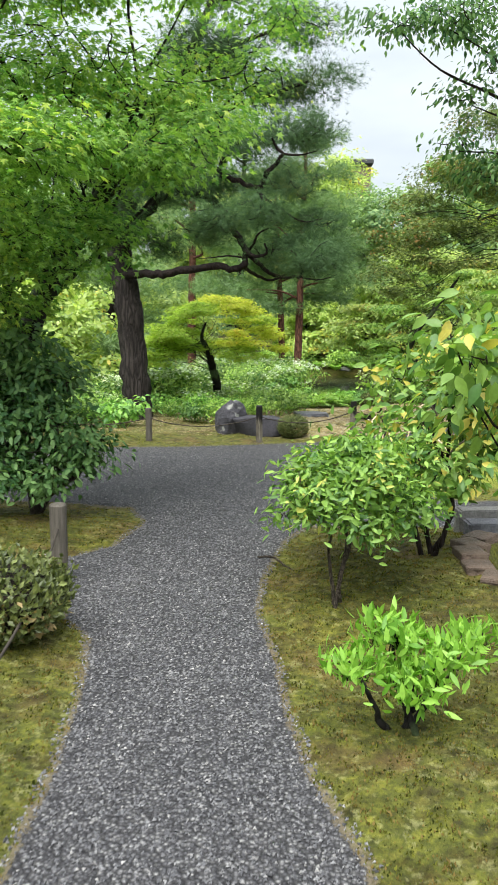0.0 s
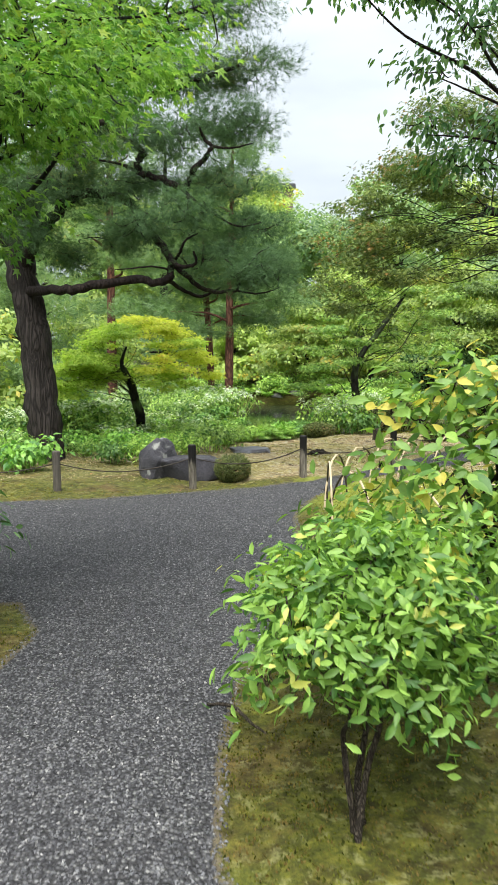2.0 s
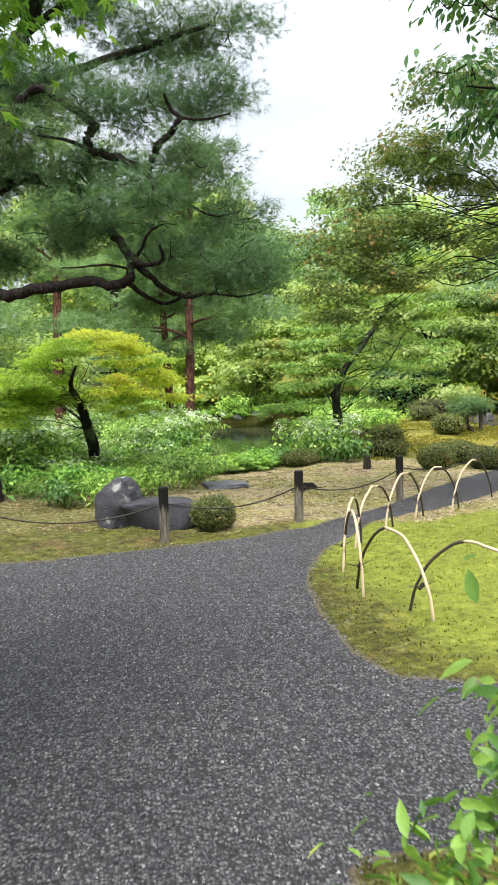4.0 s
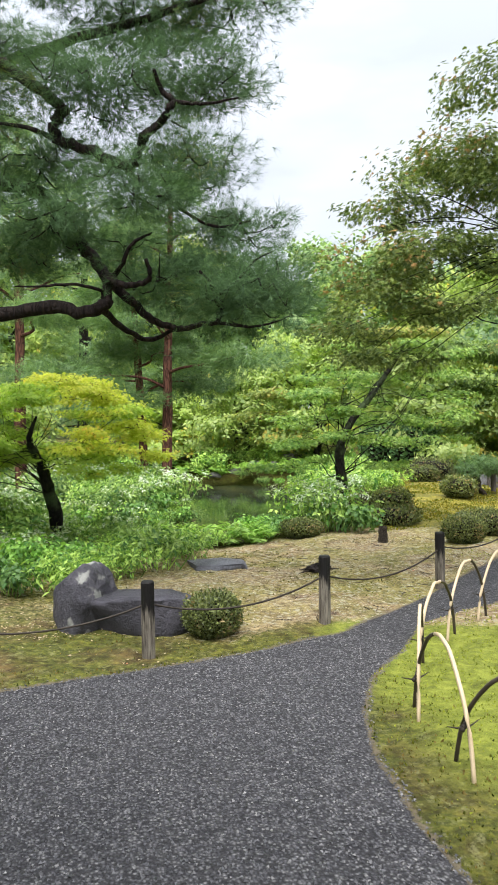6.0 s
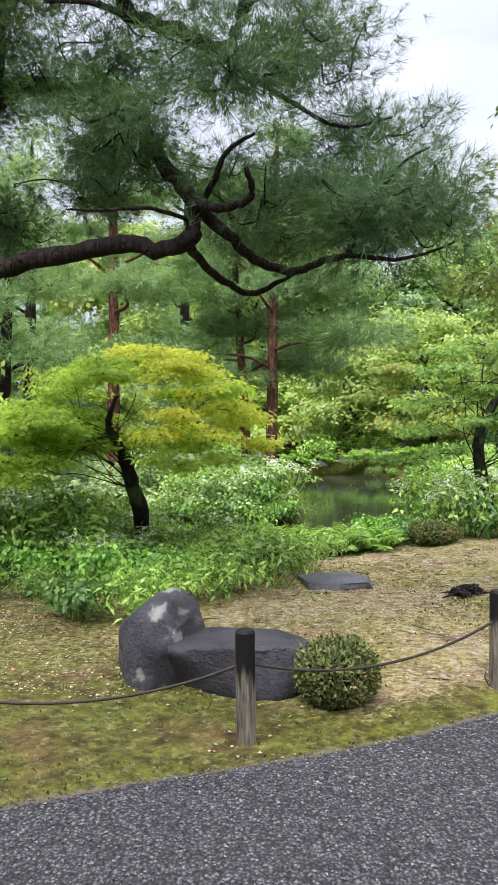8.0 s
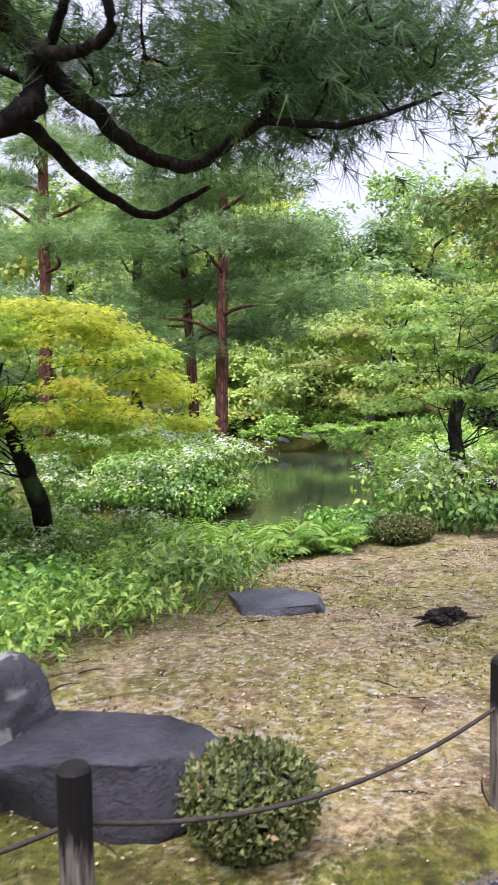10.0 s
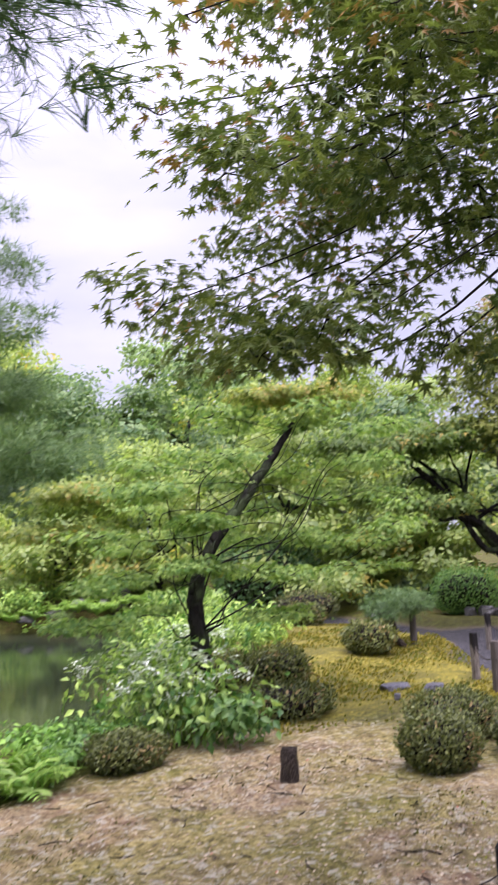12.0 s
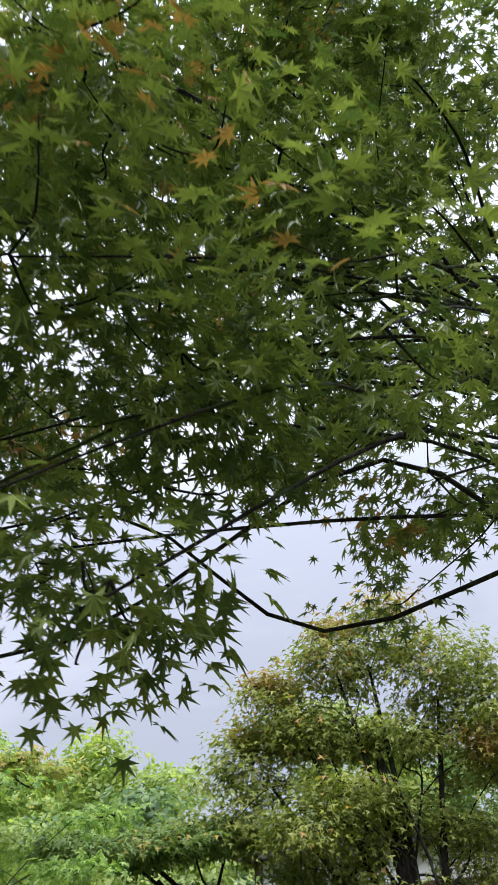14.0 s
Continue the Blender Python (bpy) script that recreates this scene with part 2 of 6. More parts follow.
    soft = calc(n, l, "MULTIPLY", calc(n, l, "SUBTRACT", n2, 0.5), 0.9)
    fl = ramp(n, l, calc(n, l, "ADD", al.outputs["Fac"], soft), [(0.4, (0, 0, 0)), (0.6, (1, 1, 1))])
    fg = ramp(n, l, calc(n, l, "ADD", ag.outputs["Fac"], soft), [(0.46, (0, 0, 0)), (0.54, (1, 1, 1))])
    fd = ramp(n, l, calc(n, l, "ADD", ad.outputs["Fac"], soft), [(0.35, (0, 0, 0)), (0.65, (1, 1, 1))])
    fs = ramp(n, l, calc(n, l, "ADD", ag.outputs["Fac"], calc(n, l, "MULTIPLY", soft, 1.6)), [(0.2, (0, 0, 0)), (0.34, (0.85, 0.85, 0.85))])
    soil = mix(n, l, n2, (0.03, 0.025, 0.018), (0.2, 0.16, 0.115))
    col = mix(n, l, fg, mix(n, l, fs, mix(n, l, fd, mix(n, l, fl, moss, lit), gold), soil), grav)
    l.new(col, b.inputs["Base Color"])
    b.inputs["Roughness"].default_value = 0.75
    b.inputs["Specular IOR Level"].default_value = 0.15
    inv = calc(n, l, "SUBTRACT", 1.0, vo.outputs["Distance"])
    h = mix(n, l, fg, mix(n, l, 0.5, n2, n3), inv)
    bump(n, l, b, h, 0.8, 0.02)
    return m


def water_mat():
    m, n, l, b, out = shader("pond_water")
    vec = place(n, l, (1, 2.2, 1))
    b.inputs["Base Color"].default_value = (0.03, 0.04, 0.022, 1)
    b.inputs["Roughness"].default_value = 0.04
    b.inputs["IOR"].default_value = 1.33
    bump(n, l, b, noise_node(n, l, vec, 2.5, 3.0), 0.12, 0.02)
    return m


M_GROUND, M_WATER = ground_mat(), water_mat()
M_PINE = leaf_mat("pine_needles", (0.032, 0.068, 0.03), (0.11, 0.185, 0.08), (0.19, 0.2, 0.05), 0.1, 0.8, 0.3, 0.6, 0.12)
# paler than the near pine: distance haze is put into this needle colour
M_PINE_FAR = leaf_mat("hazy_far_pine_needles", (0.09, 0.17, 0.075), (0.28, 0.39, 0.17), None, 0, 0.5, 0.4)
M_PINE_RED = leaf_mat("red_pine_needles", (0.055, 0.115, 0.042), (0.18, 0.28, 0.1), None, 0, 0.7, 0.35)
M_MAPLE = leaf_mat("maple_leaf_green", (0.08, 0.19, 0.04), (0.28, 0.43, 0.1), (0.38, 0.46, 0.09), 0.14, 0.7, 0.5)
M_MAPLE_PALE = leaf_mat("maple_leaf_pale_green", (0.12, 0.23, 0.055), (0.37, 0.49, 0.14), (0.55, 0.45, 0.12), 0.09, 0.6, 0.5)
M_MAPLE_TIP = leaf_mat("maple_leaf_orange_tipped", (0.11, 0.15, 0.03), (0.33, 0.36, 0.08), (0.45, 0.24, 0.09), 0.12, 0.4, 0.45)
M_MAPLE_DARK = leaf_mat("maple_leaf_deep_green", (0.07, 0.115, 0.03), (0.24, 0.3, 0.075), (0.4, 0.22, 0.08), 0.12, 0.9, 0.27)
M_MAPLE_MID = leaf_mat("maple_leaf_mid_green", (0.07, 0.13, 0.03), (0.22, 0.31, 0.075), (0.42, 0.3, 0.06), 0.12, 0.7, 0.45)
M_MAPLE_YEL = leaf_mat("maple_leaf_yellowing", (0.3, 0.45, 0.06), (0.58, 0.68, 0.14), (0.75, 0.62, 0.1), 0.1, 0.6, 0.55)
M_MAPLE_GOLD = leaf_mat("maple_leaf_golden", (0.46, 0.52, 0.07), (0.74, 0.7, 0.14), (0.82, 0.58, 0.12), 0.12, 0.9, 0.6)
M_MAPLE_TURN = leaf_mat("maple_leaf_turning", (0.17, 0.24, 0.06), (0.44, 0.47, 0.13), (0.56, 0.42, 0.15), 0.14, 0.8, 0.5)
M_ORANGE = leaf_mat("maple_leaf_orange", (0.22, 0.15, 0.04), (0.48, 0.28, 0.09), (0.4, 0.38, 0.1), 0.3, 1.2, 0.45)
M_SHRUB = leaf_mat("shrub_leaf_fresh", (0.06, 0.15, 0.025), (0.32, 0.5, 0.1), (0.58, 0.56, 0.13), 0.13, 3.2, 0.4)
M_SHRUB_YEL = leaf_mat("shrub_leaf_turning", (0.06, 0.14, 0.03), (0.25, 0.38, 0.08), (0.52, 0.42, 0.09), 0.18, 2.6, 0.4)
M_AZALEA = leaf_mat("azalea_leaf_bright", (0.11, 0.25, 0.025), (0.32, 0.53, 0.09), None, 0, 3.0, 0.45)
M_DARKBUSH = leaf_mat("evergreen_leaf_dark", (0.036, 0.095, 0.032), (0.14, 0.24, 0.085), None, 0, 1.5, 0.3, 0.5, 0.28)
M_CLIPPED = leaf_mat("clipped_leaf", (0.045, 0.06, 0.018), (0.2, 0.23, 0.07), (0.32, 0.22, 0.1), 0.14, 5.0, 0.25)
M_DARKHERB = leaf_mat("herb_leaf_deep_green", (0.06, 0.16, 0.035), (0.29, 0.5, 0.12), None, 0, 1.2, 0.35, vary=0.4)
M_HERB = leaf_mat("herb_leaf", (0.06, 0.16, 0.03), (0.42, 0.57, 0.16), None, 0, 0.9, 0.4, vary=0.4)
M_FERN = leaf_mat("fern_leaf", (0.16, 0.31, 0.045), (0.4, 0.56, 0.14), None, 0, 1.2, 0.45)
M_WHITE = leaf_mat("white_flower", (0.5, 0.58, 0.42), (0.85, 0.88, 0.8), None, 0, 2.0, 0.3)
M_FAR = leaf_mat("far_leaf", (0.09, 0.17, 0.07), (0.3, 0.41, 0.17), None, 0, 0.25, 0.45)
M_FAR_LIGHT = leaf_mat("far_leaf_light", (0.2, 0.29, 0.075), (0.44, 0.52, 0.16), (0.58, 0.44, 0.1), 0.13, 0.25, 0.5)
M_CHERRY = leaf_mat("cherry_leaf", (0.04, 0.1, 0.04), (0.14, 0.24, 0.085), None, 0, 0.9, 0.35, 0.55, 0.2)
M_LITTER = leaf_mat("dead_leaf", (0.18, 0.12, 0.075), (0.52, 0.43, 0.3), (0.4, 0.1, 0.05), 0.06, 3.0, 0.15)
M_BARK = bark_mat("pine_bark_dark", (0.008, 0.006, 0.0055), (0.034, 0.023, 0.019))
M_BARK_TRUNK = bark_mat("pine_trunk_bark", (0.006, 0.005, 0.0045), (0.075, 0.062, 0.056), None, (8, 8, 1.1))
M_BARK_RED = bark_mat("pine_bark_red", (0.10, 0.04, 0.028), (0.26, 0.12, 0.085))
M_BARK_MAPLE = bark_mat("maple_bark_wet", (0.008, 0.008, 0.007), (0.03, 0.027, 0.022), (0.05, 0.07, 0.03), (5, 5, 2))
M_BARK_TWIG = bark_mat("shrub_stem_bark", (0.04, 0.03, 0.022), (0.16, 0.13, 0.1), None, (50, 50, 10))
M_ROCK = stone_mat("rock_grey_violet", (0.022, 0.021, 0.026), (0.1, 0.094, 0.11), (0.33, 0.33, 0.3))
M_ROCK_BARE = stone_mat("rock_dark_violet", (0.02, 0.019, 0.024), (0.095, 0.089, 0.106))
M_STONE = stone_mat("stone_weathered", (0.07, 0.068, 0.065), (0.26, 0.25, 0.24))
M_PALE = stone_mat("stone_pale", (0.22, 0.21, 0.2), (0.52, 0.5, 0.48))
M_CURB = stone_mat("stone_reddish", (0.06, 0.045, 0.036), (0.21, 0.15, 0.115))
M_SLAB = stone_mat("stepping_stone_wet", (0.06, 0.06, 0.07), (0.19, 0.19, 0.215))
def char_mat(top):
    """Grey wood whose upper part is charred, with a ragged lower border."""
    m, n, l, b, out = shader("post_wood_charred_top")
    vec = place(n, l, (14, 14, 1.2))
    g = noise_node(n, l, vec, 5.0, 6.0, 0.65)
    wood = mix(n, l, ramp(n, l, g, [(0.35, (0, 0, 0)), (0.65, (1, 1, 1))]), (0.045, 0.037, 0.03), (0.21, 0.185, 0.15))
    coal = mix(n, l, g, (0.003, 0.003, 0.003), (0.013, 0.011, 0.01))
    sep = n.new("ShaderNodeSeparateXYZ")
    l.new(place(n, l), sep.inputs[0])
    ragged = noise_node(n, l, place(n, l, (22, 22, 2.0)), 1.0, 5.0, 0.7)
    edge = calc(n, l, "ADD", calc(n, l, "MULTIPLY", calc(n, l, "SUBTRACT", sep.outputs[2], top), 4.0), calc(n, l, "MULTIPLY", calc(n, l, "SUBTRACT", ragged, 0.5), 2.4))
    l.new(mix(n, l, ramp(n, l, edge, [(0.0, (0, 0, 0)), (0.25, (1, 1, 1))]), wood, coal), b.inputs["Base Color"])
    b.inputs["Roughness"].default_value = 0.6
    b.inputs["Specular IOR Level"].default_value = 0.2
    bump(n, l, b, g, 0.6, 0.01)
    return m


M_CHARTOP = char_mat(0.3)
M_POST = plain_mat("post_wood_grey", (0.03, 0.025, 0.02), (0.12, 0.105, 0.088), 5.0, 0.75, 0.01, (14, 14, 1.2))
M_ROPE = plain_mat("palm_rope", (0.014, 0.011, 0.009), (0.06, 0.048, 0.038), 90.0, 0.8, 0.003)
M_BAMBOO = plain_mat("split_bamboo_pale", (0.38, 0.28, 0.17), (0.62, 0.5, 0.35), 8.0, 0.4, 0.002, (1, 1, 1))
M_BAMBOO_DARK = plain_mat("split_bamboo_aged", (0.02, 0.016, 0.012), (0.09, 0.07, 0.05), 8.0, 0.5, 0.002)
M_PLASTER = plain_mat("white_plaster", (0.72, 0.72, 0.72), (0.82, 0.82, 0.81), 3.0, 0.85, 0.004)
M_TIMBER = plain_mat("dark_timber", (0.025, 0.016, 0.012), (0.075, 0.045, 0.032), 4.0, 0.6, 0.004, (6, 6, 1))
M_TILE = plain_mat("roof_tile_grey", (0.035, 0.036, 0.04), (0.085, 0.086, 0.092), 6.0, 0.85, 0.01)

# ---- mesh helpers ----
RNG = np.random.default_rng(7)


def raw_mesh(name, verts, faces, mats=(), mat_index=None, smooth=False):
    """A mesh from vertex and face arrays; all faces have the same number of corners."""
    verts, faces = np.asarray(verts, np.float32), np.asarray(faces, np.int32)
    me = bpy.data.meshes.new(name)
    k = faces.shape[1]
    me.vertices.add(len(verts))
    me.vertices.foreach_set("co", verts.ravel())
    me.loops.add(faces.size)
    me.loops.foreach_set("vertex_index", faces.ravel())
    me.polygons.add(len(faces))
    me.polygons.foreach_set("loop_start", np.arange(0, faces.size, k, dtype=np.int32))
    if mat_index is not None:
        me.polygons.foreach_set("material_index", np.asarray(mat_index, np.int32))
    me.polygons.foreach_set("use_smooth", np.full(len(faces), smooth))
    me.update(calc_edges=True)
    for m in mats:
        me.materials.append(m)
    return me


def child(name, me, parent, label=""):
    ob = new(name, me)
    ob.parent = parent
    return tagged(ob, label)


def part(name, bm, material, parent, label=""):
    me = bpy.data.meshes.new(name)
    bm.to_mesh(me)
    bm.free()
    me.materials.append(material)
    return child(name, me, parent, label)


def thing(name, x, y, z, label, category, group="", kind=""):
    ob = new(name)
    ob.location = (x, y, z)
    return tagged(ob, label, category, group, kind)


def tube(points, radii, sides=8, knots=6, wob=0.0, rng=RNG):
    """Vertices and quads of a bent, tapering limb through the points."""
    P, R = np.asarray(points, float), np.asarray(radii, float)
    n = len(P)
    u = np.linspace(0, n - 1, (n - 1) * knots + 1)
    i = np.clip(u.astype(int), 0, n - 2)
    f = (u - i)[:, None]
    p0, p1, p2, p3 = P[np.clip(i - 1, 0, n - 1)], P[i], P[i + 1], P[np.clip(i + 2, 0, n - 1)]
    C = 0.5 * (2 * p1 + (p2 - p0) * f + (2 * p0 - 5 * p1 + 4 * p2 - p3) * f ** 2 + (3 * p1 - p0 - 3 * p2 + p3) * f ** 3)
    r = np.interp(u, np.arange(n), R)
    if wob:
        C[1:-1] += rng.normal(0, wob, (len(C) - 2, 3)) * r[1:-1, None]
    T = np.gradient(C, axis=0)
    T /= np.linalg.norm(T, axis=1, keepdims=True) + 1e-9
    ref = np.where(np.abs(T[:, 2:3]) > 0.9, [[1.0, 0, 0]], [[0, 0, 1.0]])
    A = np.cross(T, ref)
    A /= np.linalg.norm(A, axis=1, keepdims=True) + 1e-9
    B = np.cross(T, A)
    a = np.linspace(0, 2 * np.pi, sides, endpoint=False)
    rr = r[:, None] * (1 + (rng.normal(0, 0.07, (len(C), sides)) if wob else 0))
    V = C[:, None] + rr[..., None] * (np.cos(a)[None, :, None] * A[:, None] + np.sin(a)[None, :, None] * B[:, None])
    k = len(C)
    idx = np.arange(k * sides).reshape(k, sides)
    nxt = np.roll(idx, -1, axis=1)
    F = np.stack([idx[:-1], nxt[:-1], nxt[1:], idx[1:]], -1).reshape(-1, 4)
    V = V.reshape(-1, 3)
    caps = []
    for ring in (idx[0][::-1], idx[-1]):
        for s in range(1, sides - 2, 2):
            caps.append([ring[0], ring[s], ring[s + 1], ring[min(s + 2, sides - 1)]])
    return V, np.vstack([F, np.array(caps)]) if caps else F


def limb(name, points, radii, mat, parent, sides=8, knots=6, wob=0.25, label=""):
    V, F = tube(points, radii, sides, knots, wob)
    return child(name, raw_mesh(name, V, F, [mat], smooth=True), parent, label)


def joined(pieces):
    V, F, o = [], [], 0
    for v, f in pieces:
        V.append(v)
        F.append(f + o)
        o += len(v)
    return np.vstack(V), np.vstack(F)


# leaf shapes: points in the leaf's own plane (x across, y along, z off the plane), triangles
def leaf_oval(w=0.24, fold=0.06, droop=0.12):
    V = np.array([(0, 0, 0), (-w, 0.35, fold), (0, 0.45, 0), (w, 0.35, fold), (-w * 0.7, 0.7, fold - droop * 0.5), (w * 0.7, 0.7, fold - droop * 0.5), (0, 1, -droop)])
    return V, np.array([(0, 2, 1), (0, 3, 2), (1, 2, 4), (2, 3, 5), (2, 6, 4), (2, 5, 6)])


def leaf_fine(w=0.22, fold=0.05, droop=0.14):
    """A pointed leaf with a rounder outline."""
    V = [(0, 0, 0)]
    for y, k in ((0.2, 0.72), (0.45, 1.0), (0.72, 0.66)):
        V += [(-w * k, y, fold - droop * y * y), (0, y, -droop * y * y), (w * k, y, fold - droop * y * y)]
    V += [(0, 1, -droop), (0, -0.08, 0.0)]
    return np.array(V), np.array([(0, 2, 1), (0, 3, 2), (1, 5, 4), (1, 2, 5), (2, 3, 6), (2, 6, 5), (4, 8, 7), (4, 5, 8), (5, 6, 9), (5, 9, 8), (7, 8, 10), (8, 9, 10)])


def leaf_trio():
    """Three small leaves on one point, for crowns seen from afar."""
    V, F = [], []
    for k in range(3):
        a, s = 2.1 * k, 0.8 + 0.2 * k / 2
        d, e = np.array((math.cos(a), math.sin(a), 0.15 * (k - 1))), np.array((-math.sin(a), math.cos(a), 0.12))
        o = len(V)
        V += [d * 0.05, d * 0.45 * s + e * 0.24 * s, d * 0.9 * s, d * 0.45 * s - e * 0.24 * s]
        F += [(o, o + 1, o + 2), (o, o + 2, o + 3)]
    return np.array(V), np.array(F)


def leaf_three():
    """A small three-pointed leaf."""
    return np.array([(0, 0.15, 0), (-0.5, 0.3, -0.04), (-0.14, 0.42, 0.04), (0, 1, -0.05), (0.14, 0.42, 0.04), (0.5, 0.3, -0.04)]), np.array([(0, 2, 1), (0, 3, 2), (0, 4, 3), (0, 5, 4)])


def leaf_four(w=0.25):
    return np.array([(0, 0, 0), (-w, 0.42, 0.07), (0, 0.45, 0), (w, 0.42, 0.07), (0, 1, -0.12)]), np.array([(0, 2, 1), (0, 3, 2), (1, 2, 4), (2, 3, 4)])


def leaf_simple(w=0.28):
    return np.array([(0, 0, 0), (-w, 0.45, 0.06), (0, 1, -0.06), (w, 0.45, 0.06)]), np.array([(0, 2, 1), (0, 3, 2)])


def leaf_maple(lobes=7, deep=0.34):
    pts, span = [(0, 0, 0)], 250 if lobes == 7 else 200
    for k in range(lobes * 2 - 1):
        a = radians(-span / 2 + span * k / (lobes * 2 - 2))
        mid = abs(k - (lobes - 1)) / (lobes - 1)
        r = (1.0 - 0.42 * mid ** 1.3) if k % 2 == 0 else deep * (1 - 0.2 * mid)
        pts.append((r * math.sin(a) * 0.62, 0.28 + r * math.cos(a) * 0.72, 0.04 if k % 2 else -0.05))
    V = np.array(pts)
    V[0] = (0, 0.2, 0.0)
    return V, np.array([(0, k + 1, k) for k in range(1, lobes * 2 - 1)])


def needle_tuft(count=16, spread=0.75, thick=0.016):
    rng = np.random.default_rng(3)
    V, F = [], []
    for k in range(count):
        a, e = 2.4 * k, spread * (0.25 + 0.75 * (k + 0.5) / count)
        d = np.array((math.sin(e) * math.cos(a), math.cos(e) * 1.0, math.sin(e) * math.sin(a))) * rng.uniform(0.75, 1.1)
        s = np.cross(d, (0.3, 0.5, 0.8))
        s = s / np.linalg.norm(s) * thick
        b = np.array((0, (k % 5) * 0.05, 0))
        o = len(V)
        V += [b + s, b - s, b + d]
        F += [(o, o + 1, o + 2)]
    return np.array(V), np.array(F)


def scatter(shape, P, N, S, rng=RNG, tip=None):
    """Copies of a leaf shape at points P with normals N and sizes S, as vertices and triangles."""
    SV, SF = shape
    n = len(P)
    N = N / (np.linalg.norm(N, axis=1, keepdims=True) + 1e-9)
    Y = rng.normal(0, 1, (n, 3)) if tip is None else tip + rng.normal(0, 0.25, (n, 3))
    Y -= (Y * N).sum(1, keepdims=True) * N
    Y /= np.linalg.norm(Y, axis=1, keepdims=True) + 1e-9
    X = np.cross(Y, N)
    V = P[:, None] + S[:, None, None] * (SV[None, :, 0:1] * X[:, None] + SV[None, :, 1:2] * Y[:, None] + SV[None, :, 2:3] * N[:, None])
    F = SF[None] + (np.arange(n) * len(SV))[:, None, None]
    return V.reshape(-1, 3), F.reshape(-1, 3)


def in_ball(n, rng):
    v = rng.normal(0, 1, (n, 3))
    v /= np.linalg.norm(v, axis=1, keepdims=True)
    return v * rng.uniform(0, 1, (n, 1)) ** (1 / 2.2)


def crown_points(pads, n, rng, cluster=0.25, flat=0.5, per=45):
    """Leaf points in small clusters that fill the pads (x, y, z, rx, rz) unevenly; also the clusters and their pads."""
    pads = np.asarray(pads, float)
    area = pads[:, 3] ** 2 * (0.5 + pads[:, 4])
    m = max(len(pads) * 3, n // per)
    which = rng.choice(len(pads), m, p=area / area.sum())
    which[:len(pads)] = np.arange(len(pads))
    b = in_ball(m, rng)
    C = pads[which, :3] + b * np.stack([pads[which, 3], pads[which, 3], pads[which, 4]], 1)
    k = rng.integers(0, m, n)
    size = rng.uniform(0.6, 1.4, m)
    P = C[k] + np.clip(rng.normal(0, 1, (n, 3)), -1.7, 1.7) * np.array((cluster, cluster, cluster * flat)) * size[k, None]
    out = P - pads[which[k], :3]
    return P, C, which, out


def crown(name, pads, n, shape, size, mat, parent, rng, cluster=0.25, flat=0.5, up=1.2, tipdown=0.5, twigs=None, label="", per=45, twig_r=0.008):
    """Leaves over the pads as one mesh, and the twigs that carry the clusters as another."""
    P, C, which, out = crown_points(pads, n, rng, cluster, flat, per)
    o = np.array(parent.location)
    N = rng.normal(0, 0.5, (n, 3)) + np.array((0, 0, up * 0.75)) + 0.75 * out / (np.linalg.norm(out, axis=1, keepdims=True) + 1e-6)
    tip = out / (np.linalg.norm(out, axis=1, keepdims=True) + 1e-6) + np.array((0, 0, -tipdown)) + rng.normal(0, 0.4, (n, 3))
    S = size * rng.uniform(0.65, 1.25, n)
    V, F = scatter(shape, P, N, S, rng, tip)
    ob = child(name, raw_mesh(name, V - o, F, [mat], smooth=len(shape[0]) in (7, 12)), parent, label)
    if twigs:
        pads = np.asarray(pads, float)
        pieces = []
        joints = {}
        start = pads[:, :3] + np.stack([0 * pads[:, 4], 0 * pads[:, 4], -0.25 * pads[:, 4]], 1)
        for k in np.argsort(np.linalg.norm(C - start[which], axis=1)):
            c, w = C[k], which[k]
            near = joints.setdefault(w, [start[w]])
            a = near[int(np.argmin([np.linalg.norm(q - c) for q in near]))]
            near.append(c)
            mid = (a + c) / 2 + rng.normal(0, 0.1, 3) * np.linalg.norm(c - a) + (0, 0, -0.03)
            pieces.append(tube([a - o, mid - o, c - o], [twig_r, twig_r * 0.7, twig_r * 0.3], 4, 3))
        v, f = joined(pieces)
        tagged(child("branchwork", raw_mesh("branchwork", v, f, [twigs], smooth=True), parent), kind="stuff")
    return tagged(ob, kind="stuff")


def bend(a, b, rng, sag=0.1, n=4, wild=0.07):
    """Points of an uneven limb from a to b."""
    a, b = np.asarray(a, float), np.asarray(b, float)
    L = np.linalg.norm(b - a)
    out = [a]
    for k in range(1, n):
        out.append(a + (b - a) * k / n + rng.normal(0, wild, 3) * L + (0, 0, sag * L * math.sin(math.pi * k / n)))
    return np.array(out + [b])


# ---- the ground: one sheet ----
PATH = [(-0.62, -6), (-0.67, 2.3), (-0.66, 2.65), (-0.70, 3.34), (-0.78, 3.9), (-0.95, 4.15), (-1.2, 4.9), (-1.7, 5.0), (-4.5, 4.6), (-4.5, 5.0), (-1.7, 5.33), (-1.2, 5.42), (-0.95, 5.72), (-0.82, 6.5), (-1.03, 7.12), (-1.5, 7.27), (-2.4, 7.4),
        (-8, 7.6), (-8, 11.6), (-1.6, 11.05), (-0.9, 11.05), (-0.2, 11.3), (0.47, 11.47), (1.0, 11.68), (1.6, 11.95), (2.5, 12.8), (3.5, 13.9), (5.9, 16.3), (6.9, 18.0), (7.6, 19.4), (8.3, 21.6), (8.0, 24), (8.4, 27.5)]
